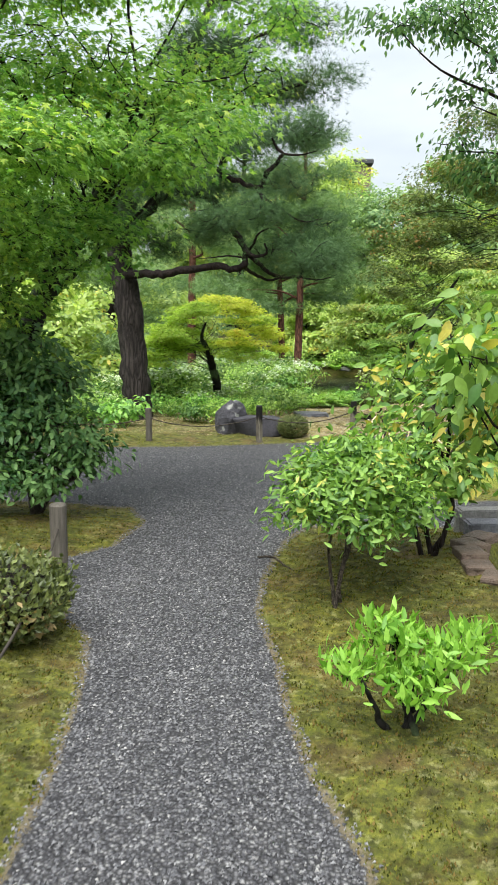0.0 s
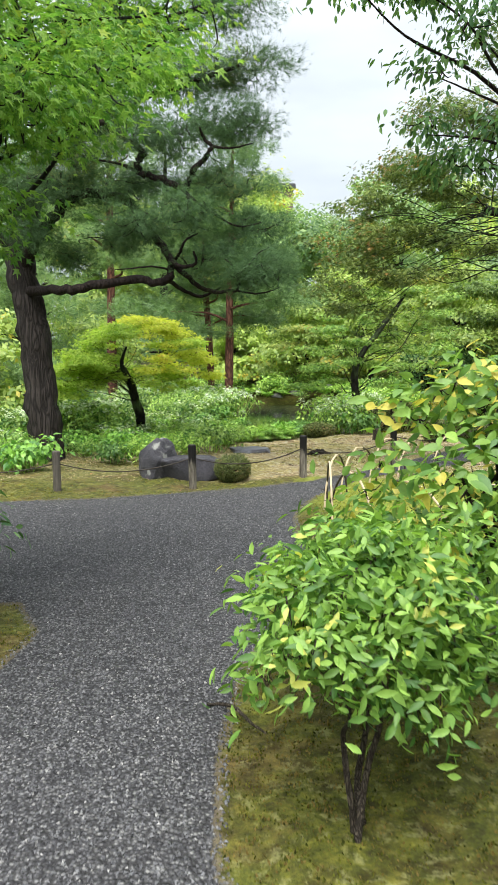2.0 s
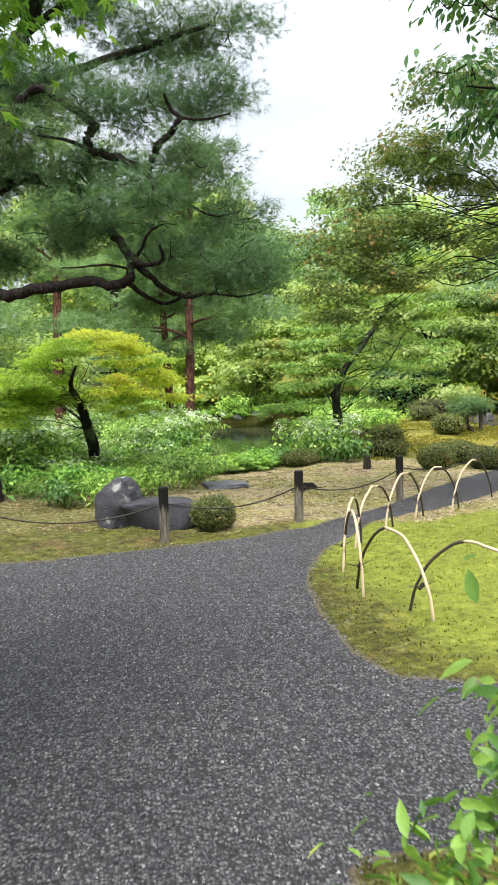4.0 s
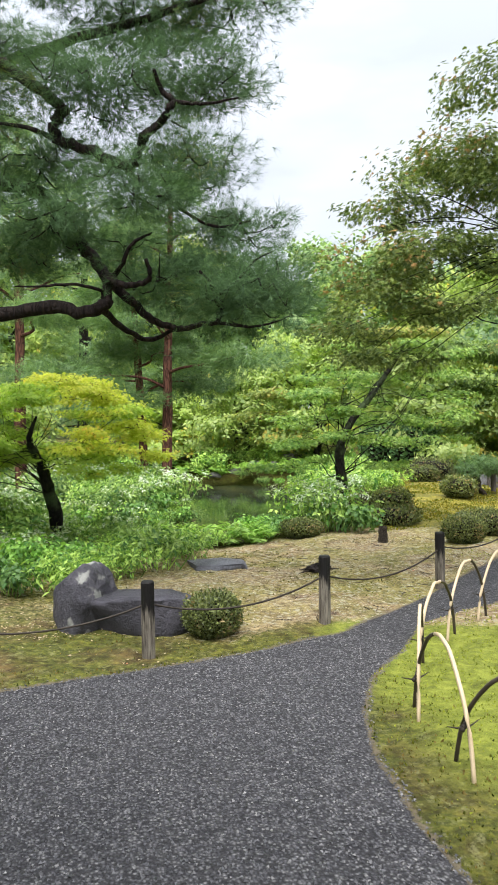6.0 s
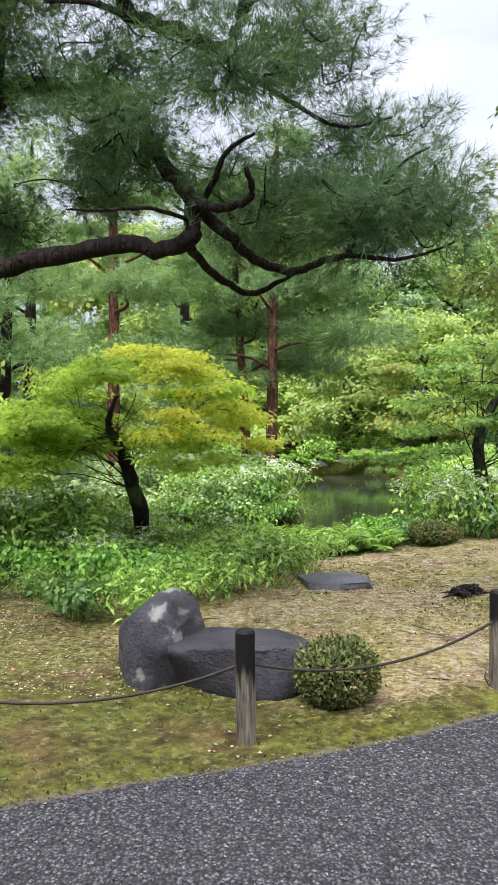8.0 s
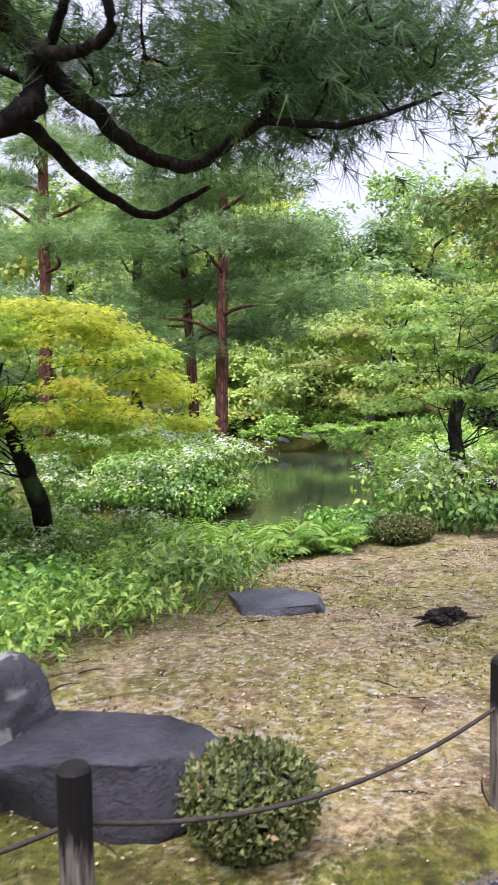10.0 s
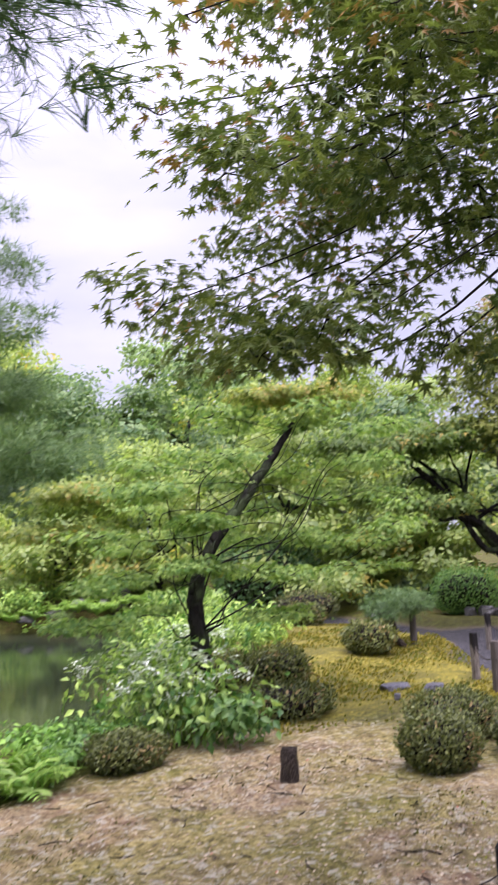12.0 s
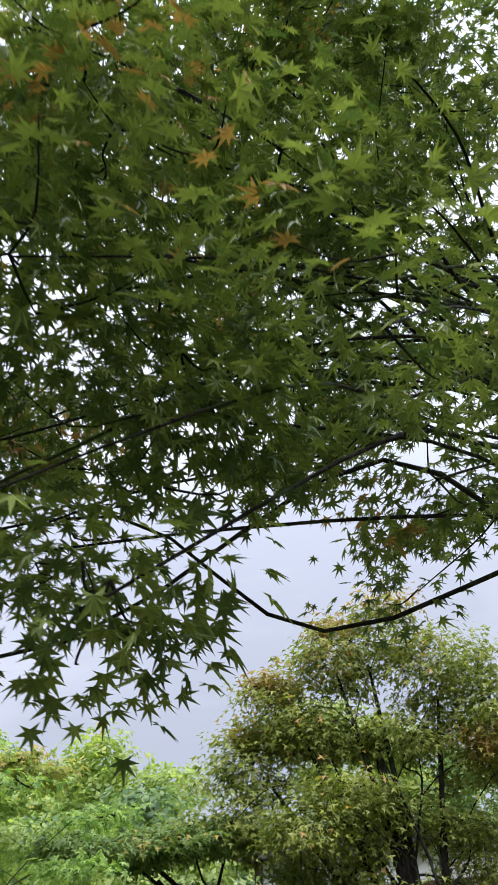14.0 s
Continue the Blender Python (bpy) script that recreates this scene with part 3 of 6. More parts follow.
PATH += [(9.6, 27.5), (9.4, 24.4), (10.2, 21.6), (8.9, 18.9), (7.5, 16.5), (6.0, 14.9), (3.4, 12.8), (2.3, 12.1), (1.86, 11.4), (1.46, 10.9), (1.2, 10.3), (1.05, 9.7), (0.98, 9.0), (0.98, 8.2), (1.08, 7.8), (2.0, 7.4), (5, 7.3), (5, 6.3), (1.7, 6.35), (0.45, 6.35),
         (0.28, 6.0), (0.2, 5.65), (0.08, 5.0), (0.03, 4.3), (0.12, 3.6), (0.14, 3.1), (0.2, 2.63), (0.33, 2.15), (0.42, -6)]
POND = [(-14, 18.6), (-6, 17.9), (-2, 17.8), (0.5, 17.8), (2.4, 18.5), (3.6, 20.3), (4.4, 22.5), (6.5, 25), (8.2, 29), (8.6, 32.3), (4, 33.2), (-2, 34), (-10, 35), (-20, 33)]
SPIT = [(-0.9, 22.4), (0.6, 21.4), (1.5, 21.8), (1.9, 23.0), (1.6, 25.0), (0.6, 26.2), (-1.8, 26.5), (-3.0, 24.5)]


def soft_inside(poly, X, Y):
    """Signed distance to a closed outline, more than nought inside."""
    p = np.array(poly, float)
    q = np.roll(p, -1, axis=0)
    best, odd = np.full(X.shape, 1e9), np.zeros(X.shape, bool)
    for (ax, ay), (bx, by) in zip(p, q):
        dx, dy = bx - ax, by - ay
        t = np.clip(((X - ax) * dx + (Y - ay) * dy) / (dx * dx + dy * dy + 1e-12), 0, 1)
        best = np.minimum(best, np.hypot(X - ax - t * dx, Y - ay - t * dy))
        if ay != by:
            odd ^= ((ay > Y) != (by > Y)) & (X < (bx - ax) * (Y - ay) / (by - ay) + ax)
    return np.where(odd, best, -best)


def smooth(v, a, b):
    t = np.clip((v - a) / (b - a), 0, 1)
    return t * t * (3 - 2 * t)


def wave(X, Y):
    """Gentle unevenness of the ground."""
    return 0.018 * np.sin(1.7 * X + 0.9 * Y) + 0.014 * np.sin(2.9 * Y - 1.3 * X + 1) + 0.008 * np.sin(6.1 * X + 4.3 * Y) + 0.006 * np.sin(9.7 * Y - 7.9 * X) + 0.006 * np.sin(17 * X + 3 * np.sin(5 * Y)) * np.sin(15 * Y + 2 * np.sin(6 * X)) + 0.004 * np.sin(31 * X + 11 * Y) * np.sin(27 * Y - 9 * X)


def height(X, Y):
    X, Y = np.asarray(X, float), np.asarray(Y, float)
    dg, dp, ds = soft_inside(PATH, X, Y), soft_inside(POND, X, Y), soft_inside(SPIT, X, Y)
    base = -0.02 - 0.09 * smooth(Y, 3, 12)
    path = smooth(dg, -0.10, 0.06)
    z = base + (wave(X, Y) + 0.035 * smooth(-dg, 0, 0.6)) * (1 - path)
    z = z + 0.22 * smooth(Y, 18.5, 21) * smooth(X, 4.2, 6.0) * (1 - path) * (1 - smooth(X, 8, 14))
    z = z + 0.007 * np.sin(21 * X + 2 * np.sin(9 * Y)) * np.sin(19 * Y + 2 * np.sin(11 * X)) * (1 - path) * (Y < 17)
    z = z - 0.3 * smooth(1.0 - np.hypot((X - 2.2) / 0.66, (Y - 5.15) / 0.66), 0.0, 0.22)
    wet = np.minimum(dp, -ds)
    z = z - 0.9 * smooth(wet, -0.3, 0.7)
    return z + 1.0 * smooth(Y, 33.5, 44) + 2.0 * smooth(Y, 60, 140)


def at_ground(x, y):
    return float(height(np.array([x]), np.array([y]))[0])


def axis(lo, hi, fine, far_lo, far_hi):
    mid = np.arange(lo, hi, fine)
    def grow(start, end, step, sign):
        out, p = [], start
        while abs(p - end) > step and (end - p) * sign > 0:
            step *= 1.22
            p += sign * step
            out.append(p)
        return out
    return np.array(grow(lo, far_lo, fine, -1)[::-1] + list(mid) + grow(mid[-1], far_hi, fine, 1))


gx, gy = axis(-3.2, 4.2, 0.055, -900, 900), axis(0.8, 16.5, 0.055, -900, 1500)
GX, GY = np.meshgrid(gx, gy)
gz = height(GX, GY)
gi = np.arange(GX.size).reshape(GX.shape)
g_faces = np.stack([gi[:-1, :-1], gi[:-1, 1:], gi[1:, 1:], gi[1:, :-1]], -1).reshape(-1, 4)
g_me = raw_mesh("ground", np.stack([GX, GY, gz], -1).reshape(-1, 3), g_faces, [M_GROUND], smooth=True)
for nm, val in (("gravel", np.clip(0.5 + soft_inside(PATH, GX, GY) / 0.12, -0.6, 1.6)),
                # litter thins at the left to darker moss, which also paints in the pine's shade
                ("litter", np.clip(0.5 + (GY - 12.05 + 0.25 * np.sin(3 * GX)) / 0.9, 0, 1) * np.clip(0.5 + (5.2 - GX) / 2.5, 0, 1) * (0.42 + 0.58 * smooth(GX + 0.55 * (GY - 12), -0.2, 1.6)) * (1 - smooth(GY - 15.2 - 0.62 * np.clip(GX - 0.4, 0, 3.4), 0, 1.0))),
                ("fresh_moss", smooth(GX, 1.05, 1.75) * smooth(GY, 7.2, 8.6) * (1 - smooth(GY - GX, 10.2, 11.2)) * (1 - smooth(GX, 4.6, 6.2))),
                ("dry_moss", smooth(GX, 3.6, 4.6) * smooth(GY, 17.2, 18.4) * (1 - smooth(GX, 8.6, 9.6)) * (1 - smooth(GY, 24, 26)))):
    at = g_me.attributes.new(nm, "FLOAT", "POINT")
    at.data.foreach_set("value", val.astype(np.float32).ravel())
tagged(new("ground", g_me), "garden ground of grey gravel, green moss and thin leaf litter", "ground", kind="structure")

w_me = raw_mesh("water", [(-40, 16, 0), (14, 16, 0), (14, 36, 0), (-40, 36, 0)], [(0, 1, 2, 3)], [M_WATER])
pond = tagged(new("water", w_me), "still dark green pond water behind the planting", "pond", kind="structure")
pond.location = (0, 0, -0.5)


# ---- trees ----
def pine_tree():
    rng = np.random.default_rng(11)
    t = thing("pine_tree", -1.95, 14.4, -0.12, "tall leaning pine with dark cracked bark and long crooked limbs", "tree")
    o = np.array(t.location)
    trunk = np.array([(-1.95, 14.4, -0.2), (-2.0, 14.4, 0.9), (-2.1, 14.42, 2.0), (-2.25, 14.5, 2.9), (-1.9, 14.5, 4.2), (-1.2, 14.2, 5.4), (-0.6, 14.1, 6.8)])
    limb("trunk", trunk - o, [0.27, 0.235, 0.22, 0.21, 0.15, 0.11, 0.05], M_BARK_TRUNK, t, 18, 8, 0.05, "dark deeply furrowed trunk")
    fork = np.array((-0.06, 12.85, 2.68))
    limbs = [
        ([(-2.15, 14.4, 2.42), (-1.57, 13.5, 2.36), (-1.12, 13.2, 2.39), (-0.6, 13.0, 2.45), (-0.23, 12.85, 2.41), (-0.11, 12.78, 2.43), (-0.06, 12.85, 2.56), fork], [0.09, 0.085, 0.08, 0.07, 0.066, 0.06, 0.058, 0.055]),
        ([fork, (0.14, 12.85, 2.49), (0.3, 12.9, 2.35), (0.51, 12.9, 2.28), (0.66, 12.5, 2.26), (0.73, 12.2, 2.24)], [0.055, 0.046, 0.04, 0.034, 0.026, 0.02]),
        ([(-0.13, 12.8, 2.43), (-0.04, 13.2, 2.42), (0.09, 13.6, 2.37), (0.34, 13.9, 2.3), (0.52, 13.85, 2.35), (0.66, 13.8, 2.42)], [0.044, 0.038, 0.034, 0.03, 0.024, 0.014]),
        ([(-2.22, 14.45, 2.75), (-1.95, 14.1, 3.1), (-1.67, 13.9, 3.42), (-1.42, 13.8, 3.62), (-1.18, 13.7, 3.68), (-0.72, 13.6, 3.6), (-0.49, 13.5, 3.39), (-0.27, 13.3, 3.07), (-0.06, 12.95, 2.72), fork], [0.12, 0.11, 0.1, 0.09, 0.085, 0.08, 0.072, 0.066, 0.06, 0.05]),
        ([(-1.42, 13.8, 3.62), (-1.3, 13.4, 4.1), (-1.0, 13.1, 4.46), (-0.66, 13.0, 4.28), (-0.38, 12.9, 4.04), (-0.45, 12.9, 3.94), (-0.43, 12.9, 3.79), (-0.22, 12.9, 3.73), (0.13, 12.9, 3.61), (0.23, 12.9, 3.75), (0.26, 12.8, 3.83), (0.37, 12.8, 3.91), (0.44, 12.7, 4.01), (0.48, 12.7, 4.08), (0.39, 12.7, 4.17), (0.33, 12.6, 4.28)], [0.075, 0.068, 0.062, 0.058, 0.055, 0.06, 0.056, 0.054, 0.052, 0.046, 0.052, 0.042, 0.042, 0.036, 0.028, 0.018]),
        ([(0.48, 12.7, 4.08), (0.6, 12.65, 4.05), (0.76, 12.6, 4.04), (1.0, 12.6, 4.1)], [0.026, 0.02, 0.016, 0.008]),
        ([(0.03, 12.9, 3.63), (0.15, 12.9, 3.54), (0.2, 12.8, 3.39)], [0.034, 0.036, 0.026]),
        ([(-0.43, 12.9, 3.79), (-0.67, 13.0, 3.91), (-0.98, 13.2, 4.01)], [0.03, 0.024, 0.014]),
        ([(0.73, 12.2, 2.24), (0.77, 12.2, 2.33), (0.73, 12.2, 2.42), (0.69, 12.2, 2.54), (0.6, 12.15, 2.62)], [0.03, 0.034, 0.026, 0.018, 0.01]),
        ([(0.73, 12.2, 2.24), (0.96, 12.1, 2.2), (1.12, 12.0, 2.22), (1.25, 12.0, 2.27)], [0.018, 0.014, 0.01, 0.006]),
        ([(0.73, 12.2, 2.42), (0.88, 12.1, 2.55), (1.0, 12.05, 2.68), (1.12, 12.0, 2.74)], [0.016, 0.013, 0.01, 0.006]),
        ([fork, (0.03, 12.6, 2.59), (0.16, 12.5, 2.57), (0.25, 12.4, 2.61), (0.22, 12.35, 2.74)], [0.045, 0.036, 0.03, 0.026, 0.016]),
        ([(-0.05, 12.9, 2.67), (0.05, 12.7, 2.75), (0.13, 12.6, 2.9), (0.28, 12.5, 2.97)], [0.03, 0.026, 0.02, 0.01]),
        ([(-0.06, 12.85, 2.56), (-0.3, 12.6, 2.58), (-0.56, 12.5, 2.54), (-0.75, 12.4, 2.52)], [0.02, 0.016, 0.012, 0.006]),
        ([(0.15, 12.9, 3.54), (0.45, 12.8, 3.3), (0.8, 12.75, 3.1), (1.1, 12.7, 3.14)], [0.024, 0.02, 0.015, 0.008]),
        ([(-1.9, 14.5, 4.2), (-1.0, 14.0, 4.8), (0.2, 13.6, 5.1), (0.9, 13.4, 5.3)], [0.09, 0.07, 0.05, 0.03]),
        ([(-1.2, 14.2, 5.4), (-0.2, 13.9, 6.0), (0.8, 13.8, 6.3)], [0.07, 0.05, 0.02]),
        ([(-2.25, 14.5, 2.9), (-2.8, 14.3, 3.6), (-3.4, 14.2, 4.2)], [0.09, 0.06, 0.03]),
    ]
    for p, r in limbs:
        limb("limb", np.array(p) - o, np.array(r) * 0.78, M_BARK, t, 9, 5, 0.2)
    pads = [(0.35, 12.9, 2.75, 0.42, 0.16), (0.95, 12.2, 2.42, 0.4, 0.16), (1.2, 12.7, 2.62, 0.3, 0.16), (1.0, 12.3, 2.62, 0.34, 0.14), (0.85, 12.5, 2.5, 0.34, 0.13), (1.25, 12.3, 2.48, 0.28, 0.11), (0.1, 12.2, 3.2, 0.4, 0.2), (0.75, 13.4, 2.75, 0.55, 0.22), (-0.5, 12.9, 3.15, 0.5, 0.2), (1.05, 13.1, 3.15, 0.5, 0.2),
            (-0.6, 13.4, 3.75, 0.6, 0.25), (0.5, 13.1, 3.75, 0.6, 0.25), (-1.6, 14.0, 3.8, 0.7, 0.3), (-0.1, 13.1, 4.35, 0.7, 0.3), (0.85, 13.4, 4.6, 0.6, 0.3), (-1.2, 13.8, 4.8, 0.8, 0.3),
            (0.3, 13.7, 5.3, 0.8, 0.3), (1.15, 13.7, 5.4, 0.55, 0.25), (-0.6, 14.0, 6.0, 0.9, 0.35), (0.7, 13.9, 6.3, 0.75, 0.3), (-2.7, 14.3, 4.2, 0.8, 0.35), (-0.3, 14.1, 7.0, 0.8, 0.35), (-1.7, 13.3, 3.7, 0.5, 0.22), (-1.3, 13.2, 4.1, 0.55, 0.22), (-1.9, 13.7, 3.2, 0.45, 0.18), (-0.9, 14.0, 3.05, 0.5, 0.18), (-0.4, 14.4, 3.3, 0.5, 0.2), (-1.4, 14.3, 2.9, 0.4, 0.16), (0.2, 14.0, 3.2, 0.45, 0.18)]
    crown("needles", pads, 35000, needle_tuft(10, 0.95, 0.014), 0.125, M_PINE, t, rng, 0.13, 0.7, 0.9, -0.25, M_BARK, "long dark green needles", 40, 0.008)
    return t


def far_pine(x, y, top, spread, seed, red=True, lean=0.1, dense=3600, mat=None, low=0.3):
    rng = np.random.default_rng(seed)
    z0 = at_ground(x, y)
    t = thing("red_pine" if red else "pine", x, y, z0, "slender red-barked pine with layered dark green needles" if red else "dense green pine with soft layered needle boughs", "tree", "pines beyond the pond")
    o = np.array(t.location)
    up = [(x, y, z0 - 0.25), (x + lean * 0.4, y, z0 + top * 0.35), (x + lean, y + 0.1, z0 + top * 0.7), (x + lean * 1.4, y, z0 + top)]
    r = (0.023 if red else 0.032) * top ** 0.75
    limb("trunk", np.array(up) - o, [r * 1.2, r, r * 0.75, r * 0.2], M_BARK_RED if red else M_BARK, t, 10, 6, 0.05)
    pads = []
    for k in range(13):
        f = low + (1 - low) * (k + 0.4) / 13
        a = 2.4 * k + seed
        d = spread * (1.05 - 0.75 * (f - low) / (1 - low)) * rng.uniform(0.45, 0.85)
        c = (x + lean * 1.4 * f + d * math.cos(a), y + d * math.sin(a), z0 + top * f)
        pads.append((*c, spread * (0.58 - 0.25 * (f - low) / (1 - low)), spread * 0.13))
        limb("limb", bend((x + lean * f * 1.3, y, z0 + top * (f - 0.04)), c, rng, 0.05, 3) - o, [r * 0.35, r * 0.28, r * 0.2, r * 0.1], M_BARK_RED if red else M_BARK, t, 6, 3, 0.1)
    pads.append((x + lean * 1.4, y, z0 + top, spread * 0.3, spread * 0.2))
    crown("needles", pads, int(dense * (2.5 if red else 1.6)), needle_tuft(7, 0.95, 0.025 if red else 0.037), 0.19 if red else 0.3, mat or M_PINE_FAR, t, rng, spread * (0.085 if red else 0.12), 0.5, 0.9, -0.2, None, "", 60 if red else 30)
    return t


def maple(name, label, trunk, radii, forks, pads, n, shape, size, leaf, seed, cluster=0.2, group="", flat=0.35, per=40, limb_r=0.3, updir=1.4, twig_r=0.007, wild=0.07):
    """A maple: bent trunk, limbs from given trunk points to the pads, leaves in flat layers."""
    rng = np.random.default_rng(seed)
    tr = np.array(trunk, float)
    tr[0, 2] = at_ground(tr[0, 0], tr[0, 1]) - 0.08
    t = thing(name, tr[0, 0], tr[0, 1], tr[0, 2] + 0.08, label, "tree", group)
    o = np.array(t.location)
    limb("trunk", tr - o, radii, M_BARK_MAPLE, t, 10, 7, 0.08)
    for k, p in enumerate(pads):
        c = np.array(p[:3])
        j = forks[k % len(forks)]
        w = rng.uniform(0.0, 0.75)
        f = tr[j] * (1 - w) + tr[j - 1] * w
        R = radii[forks[k % len(forks)]] * limb_r * 2
        limb("limb", bend(f, c + (0, 0, -0.3 * p[4]), rng, 0.05, 4, wild) - o, np.array([1, 0.75, 0.55, 0.4, 0.22]) * R, M_BARK_MAPLE, t, 6, 4, 0.12)
    crown("crown", pads, n, shape, size, leaf, t, rng, cluster, flat, updir, 0.6, M_BARK_MAPLE, "", per, twig_r)
    return t


MAPLE5, MAPLE7, SIMPLE = leaf_maple(5, 0.4), leaf_maple(7, 0.34), leaf_simple()
FINE, TRIO, THREE = leaf_fine(), leaf_trio(), leaf_three()

pine_tree()

# the maple whose boughs hang over the start of the path; its three widest, high pads are unseen, added to shade the
# rest
maple("maple_tree", "spreading green maple with mossy bark overhanging the gravel path", [(-2.35, 8.1, 0), (-2.3, 8.05, 1.0), (-1.9, 7.9, 1.9), (-1.35, 7.6, 2.6), (-0.9, 7.2, 3.4)], [0.15, 0.12, 0.1, 0.085, 0.05], [2, 3, 4],
      [(-1.3, 5.6, 2.75, 0.65, 0.22), (-0.75, 6.2, 2.8, 0.6, 0.2), (-0.5, 6.9, 3.05, 0.6, 0.22), (-1.6, 6.3, 2.4, 0.6, 0.2), (-1.0, 7.2, 2.9, 0.7, 0.25), (-1.9, 7.0, 2.9, 0.7, 0.25), (-0.25, 7.6, 3.35, 0.5, 0.2), (-0.9, 7.8, 3.6, 0.7, 0.25), (-1.8, 7.8, 3.7, 0.8, 0.3),
       (-2.0, 6.4, 2.05, 0.5, 0.18), (-1.3, 6.6, 2.3, 0.5, 0.16), (-2.0, 5.4, 2.3, 0.5, 0.2), (-2.3, 6.8, 1.75, 0.5, 0.2), (-0.6, 8.3, 4.0, 0.6, 0.25), (-1.4, 6.6, 3.5, 0.8, 0.25), (-2.5, 6.2, 3.2, 0.8, 0.3), (0.05, 8.3, 3.9, 0.45, 0.2), (-1.5, 7.4, 4.5, 0.8, 0.25), (-0.5, 8.0, 4.7, 0.7, 0.25), (-2.3, 6.9, 4.2, 0.8, 0.25), (0.3, 8.6, 4.6, 0.6, 0.2), (-1.5, 6.5, 5.2, 1.0, 0.3), (-2.5, 5.5, 4.8, 1.0, 0.3), (-0.8, 5.5, 4.6, 0.9, 0.3), (-1.5, 5.0, 2.55, 0.5, 0.2), (-2.2, 6.0, 2.7, 0.6, 0.2), (-1.9, 6.5, 1.65, 0.4, 0.14), (-1.45, 6.1, 1.95, 0.32, 0.1), (-1.2, 6.7, 2.1, 0.3, 0.1), (-1.75, 5.8, 2.1, 0.4, 0.12)], 38000, MAPLE5, 0.075, M_MAPLE, 21, 0.17, limb_r=0.16)

# the yellowing maple in the planting: thin drooping tiers over a dome, gold along the sunny shoulder
def yellow_maple():
    rng = np.random.default_rng(222)
    green, gold = [], []
    for k in range(58):
        a, rho = 2.4 * k, math.sqrt((k + 0.5) / 58)
        x, y = -0.56 + 1.2 * rho * math.cos(a) - (0.5 if math.cos(a) < 0 else 0) * rho, 16.4 + 1.0 * rho * math.sin(a)
        z = 2.1 - 0.9 * rho ** 2.1 - 0.32 * smooth(-x, 1.2, 2.4) + rng.uniform(-0.07, 0.07) - 0.06 * abs(x + 0.3)
        if y < 16.2 and -1.35 < x < -0.5 and z < 1.75:
            continue
        pad = (x, y, float(z), rng.uniform(0.2, 0.32), 0.05)
        (gold if x > -0.75 + rng.normal(0, 0.25) and (rho > 0.72 or z > 1.75) else green).append(pad)
    green += [(-1.5, 15.8, 1.45, 0.24, 0.05), (-1.25, 15.75, 1.3, 0.2, 0.05), (-1.75, 15.9, 1.28, 0.24, 0.05), (-0.45, 15.8, 1.0, 0.2, 0.05), (-0.2, 15.9, 0.95, 0.2, 0.05), (-1.35, 16.35, 1.5, 0.26, 0.05), (-1.6, 16.5, 1.35, 0.26, 0.05), (-1.3, 16.6, 1.22, 0.24, 0.05), (-1.9, 16.5, 1.3, 0.26, 0.05), (-1.15, 16.7, 1.42, 0.22, 0.05), (-1.7, 16.2, 1.45, 0.24, 0.05), (-1.6, 16.0, 1.2, 0.26, 0.05), (-1.95, 16.1, 1.02, 0.26, 0.05), (-1.5, 15.8, 1.0, 0.24, 0.05), (-2.2, 16.2, 0.88, 0.26, 0.05), (-1.75, 15.8, 0.82, 0.22, 0.05), (0.15, 16.0, 1.0, 0.22, 0.05), (-0.1, 15.8, 1.2, 0.24, 0.05)]
    for k in range(16):
        a, rho = 2.4 * k + 1, 0.35 + 0.5 * k / 16
        green.append((-0.8 + 1.2 * rho * math.cos(a), 16.75 + 0.6 * rho * math.sin(a), 1.35 - 0.35 * rho + rng.uniform(-0.1, 0.1), 0.22, 0.045))
    t = maple("maple_tree", "small umbrella-shaped maple turning yellow, dark crooked trunk", [(-0.6, 16.9, 0), (-0.68, 16.6, 0.5), (-0.82, 16.3, 1.05), (-0.93, 16.15, 1.33), (-0.84, 16.15, 1.62)], [0.1, 0.085, 0.062, 0.036, 0.012], [2, 3, 4],
              green, 23000, MAPLE5, 0.062, M_MAPLE_YEL, 22, 0.085, limb_r=0.06, flat=0.3, twig_r=0.004)
    crown("golden_crown", gold, 8000, MAPLE5, 0.062, M_MAPLE_GOLD, t, rng, 0.085, 0.3, 1.4, 0.6, M_BARK_MAPLE, "golden yellow outer boughs", 40, 0.004)


yellow_maple()

